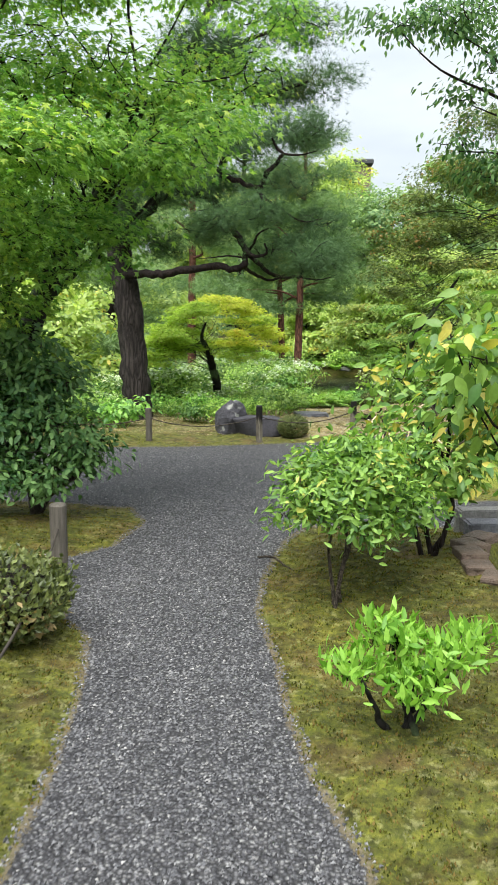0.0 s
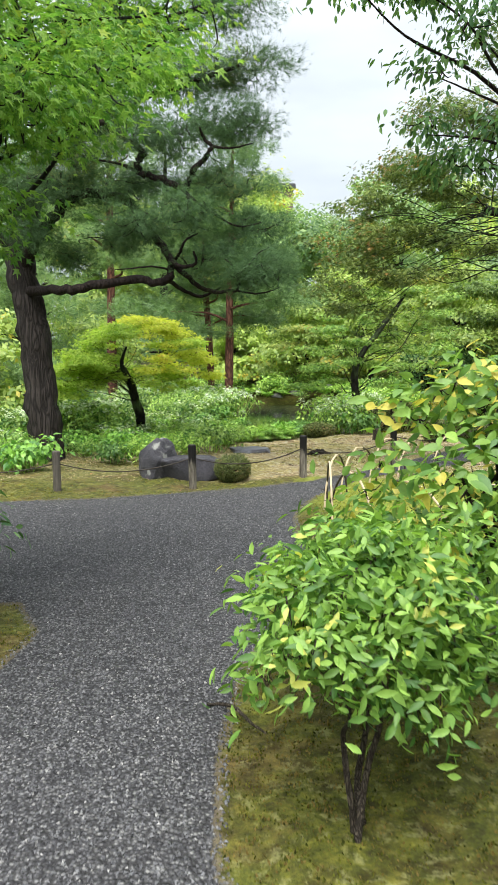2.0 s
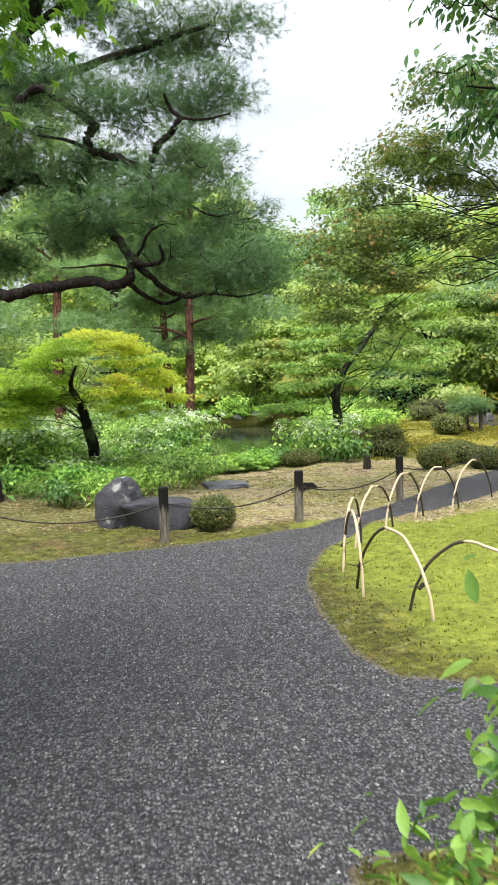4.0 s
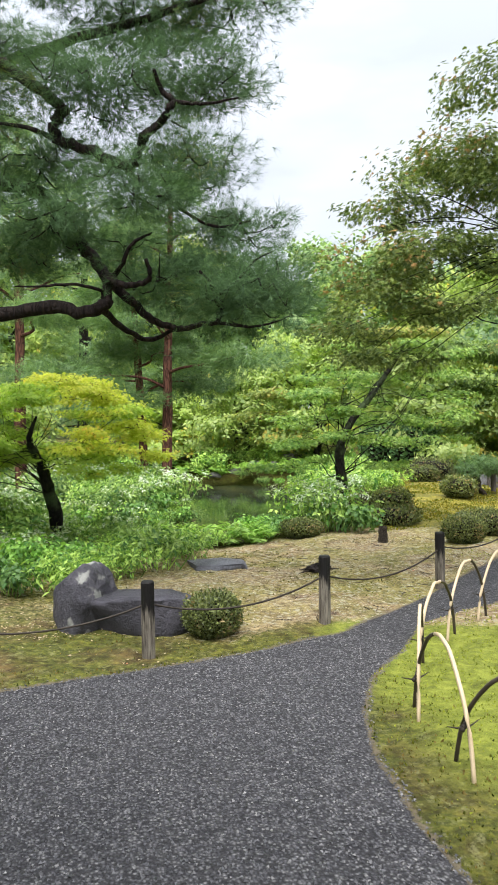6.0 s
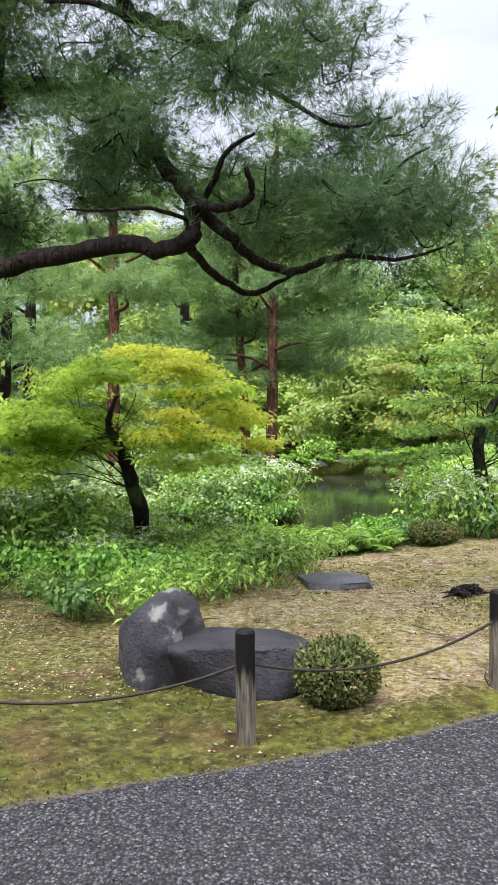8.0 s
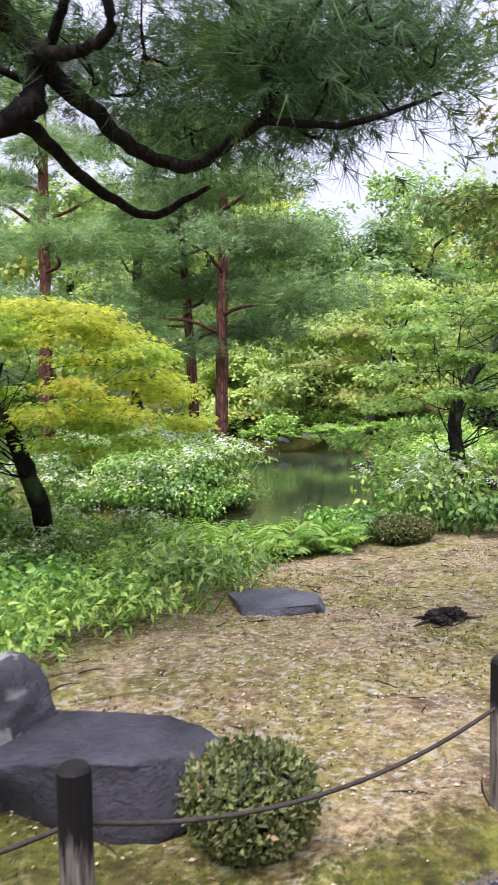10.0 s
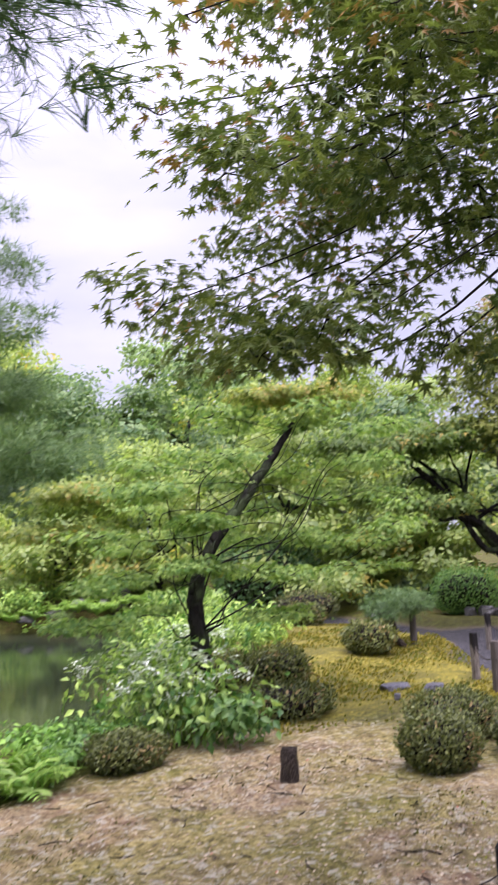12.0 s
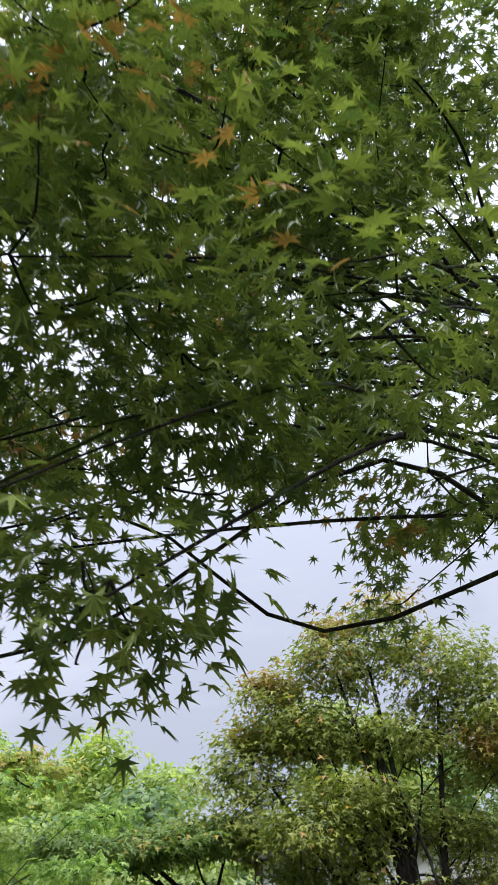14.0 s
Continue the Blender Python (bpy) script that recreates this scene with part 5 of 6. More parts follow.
# ---- planting by the water: leafy herbs, ferns and white-flowered clumps ----
def herb_clump(name, label, w, h, n, shape, size, mat, seed, flowers=0, tipdown=0.4, cat="plant"):
    rng = np.random.default_rng(seed)
    t = thing(name, 0, 0, 0, label, cat, label.split(" with ")[0] + "s")
    pads = [(w * 0.5 * math.cos(2.4 * k) * (k / 6), w * 0.5 * math.sin(2.4 * k) * (k / 6), h * (0.55 + 0.3 * ((k * 3) % 4) / 4), w * 0.3, h * 0.3) for k in range(7)]
    stems = [tube([(0.3 * p[0] + 0.1 * math.cos(s), 0.3 * p[1] + 0.1 * math.sin(s), -0.1), (p[0] + 0.1 * w * math.cos(s), p[1] + 0.1 * w * math.sin(s), h * 0.5), (p[0] * 1.2 + 0.15 * w * math.cos(s), p[1] * 1.2 + 0.15 * w * math.sin(s), h * 0.9)], [0.008, 0.006, 0.003], 4, 3) for p in pads for s in (0, 3.1)]
    v, f = joined(stems)
    tagged(child("stalkwork", raw_mesh("stalkwork", v, f, [M_HERB], smooth=True), t), kind="stuff")
    crown("leaves", pads, n, shape, size, mat, t, rng, w * 0.12, 0.7, 0.8, tipdown, None, "", 14)
    if flowers:
        P, C, _, _ = crown_points([(p[0], p[1], p[2] + h * 0.22, p[3], h * 0.08) for p in pads], flowers, rng, w * 0.05, 0.6, 9)
        V, F = scatter(TRIO, P, rng.normal(0, 0.5, P.shape) + (0, 0, 1), np.full(len(P), 0.055) * rng.uniform(0.6, 1.3, len(P)), rng)
        tagged(child("blossom", raw_mesh("blossom", V, F, [M_WHITE]), t, "small white flowers"), kind="stuff")
    return t


def fern_clump():
    rng = np.random.default_rng(101)
    t = thing("fern", 0, 0, 0, "bright green fern clump with arching fronds", "fern", "ferns")
    P, N, T, S = [], [], [], []
    stems = []
    for k in range(16):
        a, L, e = 2.4 * k, rng.uniform(0.4, 0.6), rng.uniform(0.5, 1.2)
        d = np.array((math.cos(a), math.sin(a), 0))
        pts = [d * L * s * math.cos(e * (1 - 0.3 * s)) + np.array((0, 0, L * (math.sin(e) * s * 1.3 - 0.55 * s * s))) for s in np.linspace(0, 1, 12)]
        stems.append(tube([pts[0] - (0, 0, 0.06), pts[4], pts[8], pts[11]], [0.005, 0.004, 0.003, 0.001], 3, 1))
        side = np.cross(d, (0, 0, 1))
        for j, p in enumerate(pts[1:], 1):
            for sg in (1, -1):
                P.append(p)
                N.append(np.array((0, 0, 1)) + 0.3 * d)
                T.append(side * sg + 0.5 * d)
                S.append(0.15 * math.sin(math.pi * min(1, 0.15 + 0.85 * j / 11)) + 0.02)
    V, F = scatter(leaf_oval(0.14), np.array(P), np.array(N, float), np.array(S), rng, np.array(T))
    tagged(child("fronds", raw_mesh("fronds", V, F, [M_FERN]), t), kind="stuff")
    v, f = joined(stems)
    tagged(child("stalkwork", raw_mesh("stalkwork", v, f, [M_FERN], smooth=True), t), kind="stuff")
    return t


HERBS = [herb_clump("herb_clump", "leafy green clump with pointed leaves", 1.0, 0.62, 820, leaf_four(0.17), 0.12, M_HERB, 102, 0, -0.35),
         herb_clump("flowering_clump", "green clump with small white flowers", 1.1, 0.7, 560, leaf_four(), 0.10, M_HERB, 103, 170),
         herb_clump("dark_clump", "dark leafy clump with broad glossy leaves", 1.0, 0.55, 480, leaf_four(0.3), 0.14, M_DARKHERB, 104),
         fern_clump()]


def plant(kind, x, y, s=1.0, turn=0.0, first=[True, True, True, True]):
    m = pose(x, y, at_ground(x, y), 0, 0, turn) @ Matrix.Diagonal((s, s, s, 1))
    if first[kind]:
        first[kind] = False
        HERBS[kind].matrix_basis = m
    else:
        copy_thing(HERBS[kind], m).scale = (s, s, s)


prng = random.Random(5)


def planting(kinds, x0, x1, y0, y1, step, lo=0.8, hi=1.2, edge=None):
    y = y0
    while y <= y1:
        x = x0 + prng.uniform(0, step)
        while x <= x1:
            px, py = x + prng.uniform(-0.25, 0.25) * step, y + prng.uniform(-0.25, 0.25) * step
            if (edge is None or py > edge(px)) and at_ground(px, py) > -0.5:
                plant(prng.choice(kinds), px, py, prng.uniform(lo, hi), prng.uniform(0, 360))
            x += step
        y += step * 0.8


def shore(x):
    return 14.7 if x < -0.4 else 14.9 + 0.35 * (x + 0.4) if x < 0.4 else 15.9 + 0.62 * max(0, x - 0.6)


planting((0, 2, 2, 1, 3), -5.5, 0.4, 14.7, 16.2, 0.55, 0.36, 0.6, shore)
planting((0, 1, 1, 2), -5.5, -1.2, 16.4, 18.2, 0.75, 0.8, 1.1, shore)
planting((0, 1), -1.2, 0.6, 16.4, 17.9, 0.5, 0.36, 0.5, shore)
planting((3,), 0.5, 2.2, 15.6, 17.1, 0.38, 0.7, 1.0, shore)
planting((3,), 3.0, 8.4, 33.0, 34.0, 0.7, 0.7, 1.1)
planting((0, 2), 0.5, 8.4, 32.5, 33.1, 0.6, 0.3, 0.45)
planting((0, 2, 1), 2.0, 3.0, 17.0, 18.0, 0.42, 0.32, 0.42, shore)
planting((1, 1, 0, 2), -1.8, 1.6, 21.0, 21.9, 0.42, 0.5, 0.8)
planting((1, 1, 0), -1.5, 1.4, 21.6, 25.5, 0.8, 0.7, 1.05)
planting((0, 1, 3), -9, -5.5, 13.5, 18.0, 1.1, 0.9, 1.3)
planting((2, 0), -5, -2.0, 13.2, 14.6, 0.8, 0.5, 0.8)
planting((1, 0), 4.2, 5.5, 21.0, 23.5, 0.9, 0.8, 1.1)
planting((0, 3), 0.0, 9.0, 34.0, 36.5, 1.1, 0.7, 1.3)
for k in range(9):
    plant((0, 2, 1)[k % 3], -0.95 + 0.2 * k, 22.3 - 0.125 * k, 0.5 + 0.06 * (k % 3), 70 * k)
for k in range(6):
    plant((2, 0)[k % 2], 0.7 + 0.18 * k, 21.35 + 0.09 * k, 0.48, 50 * k)
for hx, hy, s, k in ((3.3, 17.6, 0.95, 1), (3.05, 17.5, 0.75, 1), (2.95, 18.1, 0.9, 1), (3.5, 17.2, 0.6, 2), (0.5, 14.9, 0.75, 0), (0.1, 14.5, 0.55, 0), (-0.5, 13.9, 0.6, 0), (0.85, 15.4, 0.6, 0), (-1.0, 14.1, 0.5, 2), (-0.3, 14.4, 0.5, 0)):
    plant(k, hx, hy, s, 40 * hx)


# ---- stones ----
def stone(name, label, x, y, sx, sy, sz, seed, mat, flat_top=0.0, sink=0.2, rough=0.28, turn=0.0, group="", category="stone", power=0.7):
    bm = bmesh.new()
    bmesh.ops.create_icosphere(bm, subdivisions=5 if sx > 0.2 and y < 16 else 4, radius=1)
    sd = Vector((seed * 3.1, seed * 1.7, 0))
    crng = random.Random(seed)
    cuts = []
    for _ in range(9):
        n_ = Vector((crng.gauss(0, 1), crng.gauss(0, 1), crng.gauss(0, 0.6))).normalized()
        cuts.append((n_, crng.uniform(0.72, 0.95)))
    for v in bm.verts:
        c = v.co.copy()
        k = 1 + rough * noise.noise(c * 1.1 + sd) + rough * 0.5 * noise.noise(c * 2.7 + sd) + rough * 0.12 * noise.noise(c * 9 + sd)
        c = Vector([math.copysign(abs(u) ** power, u) for u in c]) * k
        if flat_top:
            lim = flat_top + 0.05 * noise.noise(c * 3 + sd)
            c.z = min(c.z, lim + 0.1 * (c.z - lim) if c.z > lim else c.z)
        for n_, d_ in cuts:
            over = c.dot(n_) - d_
            if over > 0:
                c -= n_ * over * 0.92
        c += c.normalized() * 0.02 * noise.noise(c * 14 + sd)
        v.co = (c.x * sx, c.y * sy, c.z * sz)
    me = bpy.data.meshes.new(name)
    bm.to_mesh(me)
    bm.free()
    me.materials.append(mat)
    me.polygons.foreach_set("use_smooth", np.full(len(me.polygons), True))
    ob = tagged(new(name, me), label, category, group)
    ob.matrix_basis = pose(x, y, at_ground(x, y) + sz * (1 - sink) * (flat_top if flat_top else 1) * 0.5, 0, 0, turn)
    return ob


stone("boulder", "upright grey boulder with pale lichen patches", -0.27, 12.62, 0.27, 0.26, 0.37, 3, M_ROCK, 0, 0.35, 0.22, 60, "", "boulder", 0.85)
stone("flat_boulder", "long flat-topped grey boulder with angular edges", 0.16, 12.48, 0.5, 0.25, 0.3, 8, M_ROCK_BARE, 0.6, 0.1, 0.16, -12, "", "boulder", 0.5)
stone("stepping_stone", "flat dark wet stepping stone in the litter", 1.15, 15.0, 0.36, 0.3, 0.09, 5, M_SLAB, 0.5, 0.2, 0.2, 15)


# ---- posts and ropes ----
def post(x, y, h, r, burnt, seed, label, lean=(0, 0), group="fence posts"):
    t = thing("fence_post", x, y, at_ground(x, y), label, "post", group)
    rng = np.random.default_rng(seed)
    n = 14
    zs = np.linspace(-0.1, h, 7)
    V = np.array([(lean[0] * z + r * (1 + 0.05 * math.sin(3 * a + seed) + rng.normal(0, 0.012)) * math.cos(a), lean[1] * z + r * (1 + rng.normal(0, 0.012)) * math.sin(a), z) for z in zs for a in np.linspace(0, 2 * math.pi, n, endpoint=False)])
    idx = np.arange(7 * n).reshape(7, n)
    F = np.stack([idx[:-1], np.roll(idx, -1, 1)[:-1], np.roll(idx, -1, 1)[1:], idx[1:]], -1).reshape(-1, 4).tolist()
    bm = bmesh.new()
    vs = [bm.verts.new(v) for v in V]
    for f in F:
        bm.faces.new([vs[i] for i in f])
    ring = [bm.verts.new((lean[0] * h + 0.82 * (vs[i].co.x - lean[0] * h), lean[1] * h + 0.82 * (vs[i].co.y - lean[1] * h), h + 0.012)) for i in idx[-1]]
    for i in range(n):
        bm.faces.new((vs[idx[-1][i]], vs[idx[-1][(i + 1) % n]], ring[(i + 1) % n], ring[i]))
    bm.faces.new(ring)
    part("shaft", bm, M_CHARTOP if burnt else M_POST, t, "charred black top" if burnt else "")
    return t


BURNT, BARE = "round wooden fence post with charred black top", "short weathered grey wooden fence post"
POSTS = [(-5.6, 11.8, 0.5, 0), (-3.2, 11.7, 0.5, 0), (-1.42, 11.55, 0.46, 0), (0.145, 11.68, 0.52, 1), (1.56, 12.25, 0.52, 1), (3.05, 13.42, 0.53, 1), (5.85, 16.5, 0.55, 1), (6.62, 18.0, 0.5, 0), (6.97, 18.8, 0.5, 1), (7.35, 20.6, 0.45, 0), (8.74, 24.2, 0.5, 1)]
for k, (x, y, h, burnt) in enumerate(POSTS):
    post(x, y, h, 0.046, burnt, k, BURNT if burnt else BARE, (0.01 * math.sin(k * 2.0), 0.012 * math.cos(k * 3.0)))
OUTER = [(8.25, 18.95, 0.55, 1), (8.87, 21.0, 0.5, 1), (9.0, 24.0, 0.5, 1)]
for k, (x, y, h, burnt) in enumerate(OUTER):
    post(x, y, h, 0.046, burnt, 20 + k, BURNT if burnt else BARE)
post(-1.16, 4.9, 0.46, 0.052, 0, 30, "short split grey post beside the clipped azalea")
post(-0.92, 2.42, 0.4, 0.05, 0, 31, "short weathered grey post at the moss edge")


def rope(a, b, za, zb, sag):
    pts = []
    for s in np.linspace(0, 1, 9):
        x, y = a[0] + (b[0] - a[0]) * s, a[1] + (b[1] - a[1]) * s
        pts.append((x, y, (za + at_ground(a[0], a[1])) * (1 - s) + (zb + at_ground(b[0], b[1])) * s - sag * 4 * s * (1 - s)))
    o = np.array((a[0], a[1], at_ground(a[0], a[1])))
    V, F = tube(np.array(pts) - o, [0.0072] * 9, 6, 4)
    ob = tagged(new("rope", raw_mesh("rope", V, F, [M_ROPE], smooth=True)), "thin dark palm-fibre rope slung between fence posts", "rope", "fence ropes")
    ob.location = o
    return ob


for p, q in zip(POSTS[:6], POSTS[1:6]):
    rope(p, q, p[2] * 0.72, q[2] * 0.72, 0.13)
rope(POSTS[5], POSTS[6], 0.4, 0.4, 0.2)
rope(POSTS[6], POSTS[7], 0.4, 0.36, 0.1)
rope(POSTS[7], POSTS[8], 0.36, 0.36, 0.08)
rope(OUTER[0], OUTER[1], 0.4, 0.36, 0.1)
rope((-1.16, 4.9), (-0.92, 2.42), 0.33, 0.3, 0.12)


# ---- bamboo hoops round the moss bed ----
def hoop(x0, y0, x1, y1, h, pale_from):
    """One bent split of bamboo with both ends in the moss, half of it pale, half dark."""
    t = thing("bamboo_hoop", x0, y0, at_ground(x0, y0), "bent split-bamboo hoop edging the moss bed", "garden edging", "bamboo hoops")
    o = np.array(t.location)
    P = []
    for s in np.linspace(0, 1, 17):
        a = math.pi * s
        u = 0.5 - 0.5 * math.cos(a)
        u = 0.6 * s + 0.4 * u
        P.append((x0 + (x1 - x0) * u, y0 + (y1 - y0) * u, at_ground(x0 + (x1 - x0) * u, y0 + (y1 - y0) * u) + h * max(0.0, math.sin(a)) ** 0.8 - (0.04 if s in (0, 1) else 0)))
    P = np.array(P) - o
    for nm, seg, m in (("pale_half", P[:10], M_BAMBOO if pale_from == 0 else M_BAMBOO_DARK), ("dark_half", P[9:], M_BAMBOO_DARK if pale_from == 0 else M_BAMBOO)):
        V, F = tube(seg, [0.0105] * len(seg), 7, 2)
        child(nm, raw_mesh(nm, V, F, [m], smooth=True), t)
    return t


def knot(x, y, z):
    bm = bmesh.new()
    for k in range(3):
        bmesh.ops.create_uvsphere(bm, u_segments=8, v_segments=6, radius=0.014, matrix=Matrix.Translation((0.008 * (k - 1), 0, 0.010 * (k - 1))))
    bmesh.ops.create_cone(bm, cap_ends=True, segments=6, radius1=0.005, radius2=0.002, depth=0.09, matrix=pose(0.045, 0, 0.01, 0, 80, 30))
    bmesh.ops.create_cone(bm, cap_ends=True, segments=6, radius1=0.005, radius2=0.002, depth=0.08, matrix=pose(-0.04, 0.01, -0.005, 0, -75, 10))
    me = bpy.data.meshes.new("rope_knot")
    bm.to_mesh(me)
    bm.free()
    me.materials.append(M_ROPE)
    ob = tagged(new("rope_knot", me), "dark rope knot tying two bamboo hoops", "knot", "rope knots")
    ob.location = (x, y, z)


HOOPS = [(2.75, 8.15, 1.95, 8.4), (2.15, 8.3, 1.54, 8.9), (1.59, 8.6, 1.38, 9.53), (1.36, 9.29, 1.5, 10.3), (1.43, 10.07, 1.87, 11.05), (1.75, 10.85, 2.35, 11.6), (2.22, 11.45, 2.85, 12.1), (2.7, 11.95, 3.45, 12.6), (3.3, 12.45, 4.1, 13.15)]
for k, (a, b, c, d) in enumerate(HOOPS):
    hoop(a, b, c, d, 0.49, 0)
for k in range(len(HOOPS) - 1):
    x, y = (HOOPS[k][2] + HOOPS[k + 1][0]) / 2, (HOOPS[k][3] + HOOPS[k + 1][1]) / 2
    knot(x, y, at_ground(x, y) + 0.19)


# ---- small things on the ground ----
def stump(x, y, h, r):
    t = np.linspace(0, 1, 6)
    V, F = tube([(0, 0, -0.1), (0.01, 0, h * 0.5), (0.02, 0.01, h)], [r * 1.3, r, r * 0.9], 14, 3, 0.03)
    ob = tagged(new("tree_stump", raw_mesh("tree_stump", V, F, [M_BARK_TWIG], smooth=True)), "short weathered tree stump in the leaf litter", "stump")
    ob.location = (x, y, at_ground(x, y))


stump(3.45, 16.1, 0.2, 0.055)


def roots(x, y):
    """A rotted stump: a broken crown of short ridges, with surface roots that run into the moss."""
    t = thing("root_stump", x, y, at_ground(x, y), "dark gnarled root stump low in the litter", "stump")
    bm = bmesh.new()
    bmesh.ops.create_icosphere(bm, subdivisions=5, radius=1)
    for v in bm.verts:
        c = v.co.copy()
        k = 1 + 0.3 * noise.noise(c * 1.9) + 0.4 * abs(noise.noise(c * 4.1)) - 0.25 * abs(noise.noise(c * 8.3 + Vector((3, 1, 0))))
        v.co = Vector((c.x * 0.13 * k, c.y * 0.1 * k, max(-0.03, c.z * 0.07 * k)))
    part("base", bm, M_BARK_TRUNK, t)
    rr = random.Random(8)
    for k in range(7):
        a, L = 2 * math.pi * k / 7 + rr.uniform(-0.3, 0.3), rr.uniform(0.16, 0.34)
        pts = [(L * u * math.cos(a) + rr.uniform(-0.015, 0.015), L * u * math.sin(a) * 0.8 + rr.uniform(-0.015, 0.015), 0.035 * (1 - u) - 0.018 * u) for u in (0.2, 0.5, 0.75, 1.0)]
        limb("root", pts, [0.014, 0.011, 0.008, 0.004], M_BARK_TWIG, t, 7, 4, 0.2)


roots(2.15, 14.5)
limbv = tube([(0, 0, 0.012), (0.1, -0.07, 0.03), (0.16, -0.2, 0.02), (0.22, -0.3, 0.012)], [0.006, 0.008, 0.007, 0.004], 7, 4, 0.2)
tw = tagged(new("fallen_branch", raw_mesh("fallen_branch", *limbv, [M_BARK_TWIG], smooth=True)), "short grey fallen branch on the gravel edge", "branch")
tw.location = (0.06, 5.38, at_ground(0.06, 5.38))


def block(x, y, sx, sy, sz, z, turn, seed, mat, label):
    """A squared, worn stone block."""
    bm = bmesh.new()
    bmesh.ops.create_cube(bm, size=2)
    bmesh.ops.bevel(bm, geom=list(bm.edges), offset=0.1, segments=2, affect="EDGES")
    bmesh.ops.subdivide_edges(bm, edges=list(bm.edges), cuts=3, use_grid_fill=True)
    for v in bm.verts:
        p = v.co + Vector((seed, 0, 0))
        v.co += v.co.normalized() * (0.1 * noise.noise(p * 1.3) + 0.05 * noise.noise(p * 4.1))
        v.co = Vector((v.co.x * sx, v.co.y * sy, v.co.z * sz))
    me = bpy.data.meshes.new("edging_stone")
    bm.to_mesh(me)
    bm.free()
    me.materials.append(mat)
    ob = tagged(new("edging_stone", me), label, "stone", "edging stones")
    ob.matrix_basis = pose(x, y, at_ground(x, y) + z, 0, 0, turn)


EDGE = "squared grey edging stone round the sunken basin"
for k, (x, y, sx, sy, sz, z, turn) in enumerate(((1.78, 6.16, 0.19, 0.08, 0.11, 0.06, 2), (2.2, 6.17, 0.2, 0.08, 0.11, 0.06, -3), (2.62, 6.16, 0.2, 0.09, 0.11, 0.06, 2), (1.8, 5.92, 0.2, 0.09, 0.085, 0.03, 0), (2.26, 5.92, 0.23, 0.09, 0.085, 0.035, 2), (1.62, 5.62, 0.12, 0.09, 0.04, 0.01, 50), (1.5, 5.42, 0.09, 0.11, 0.04, 0.01, 20), (1.44, 5.2, 0.09, 0.11, 0.035, 0.01, 4), (1.43, 4.97, 0.09, 0.11, 0.035, 0.01, -4), (1.5, 4.74, 0.1, 0.12, 0.035, 0.01, -25), (1.66, 4.54, 0.12, 0.1, 0.035, 0.01, -50))):
    block(x, y, sx, sy, sz, z, turn, k * 3.7, M_STONE if k < 3 else M_SLAB if k < 5 else M_CURB, EDGE if k < 5 else "flat reddish brown kerb stone round the sunken basin")
basin_v = [(0.6 * math.cos(a), 0.6 * math.sin(a), 0.0) for a in np.linspace(0, 2 * math.pi, 32, endpoint=False)]
basin = tagged(new("basin_water", raw_mesh("basin_water", basin_v, [tuple(range(32))], [M_WATER])), "dark still water in the sunken basin", "water", kind="structure")
basin.location = (2.2, 5.15, -0.2)
for k, (x, y, s) in enumerate(((5.8, 18.6, 0.17), (6.05, 18.25, 0.15), (5.55, 18.15, 0.06))):
    stone("flat_stone", "small flat stone set in yellow moss", x, y, s, s * 0.6, 0.08, 40 + k, M_SLAB, 0.5, 0.2, 0.2, 30 * k, "flat stones")
for k, (x, y, s, h) in enumerate(((4.6, 33.5, 0.25, 0.1), (5.3, 33.7, 0.32, 0.16), (6.0, 33.6, 0.22, 0.1), (6.6, 34.3, 0.3, 0.3), (3.9, 33.4, 0.22, 0.1), (7.3, 33.3, 0.25, 0.12), (-0.65, 19.6, 0.45, 0.4), (9.4, 24.9, 0.3, 0.25), (11.5, 24.4, 0.2, 0.14), (11.75, 24.2, 0.2, 0.16), (11.25, 24.6, 0.18, 0.12))):
    stone("garden_rock", "weathered grey rock on the mossy bank", x, y, s, s * 0.7, h, 50 + k, M_STONE, 0, 0.3, 0.25, 40 * k, "garden rocks")


# ---- building behind the trees ----
def box(bm, x0, x1, y0, y1, z0, z1, bevel=0.01):
    r = bmesh.ops.create_cube(bm, size=1, matrix=Matrix.Translation(((x0 + x1) / 2, (y0 + y1) / 2, (z0 + z1) / 2)) @ Matrix.Diagonal((x1 - x0, y1 - y0, z1 - z0, 1)))
    bmesh.ops.bevel(bm, geom=list({e for v in r["verts"] for e in v.link_edges}), offset=bevel, segments=1, affect="EDGES")


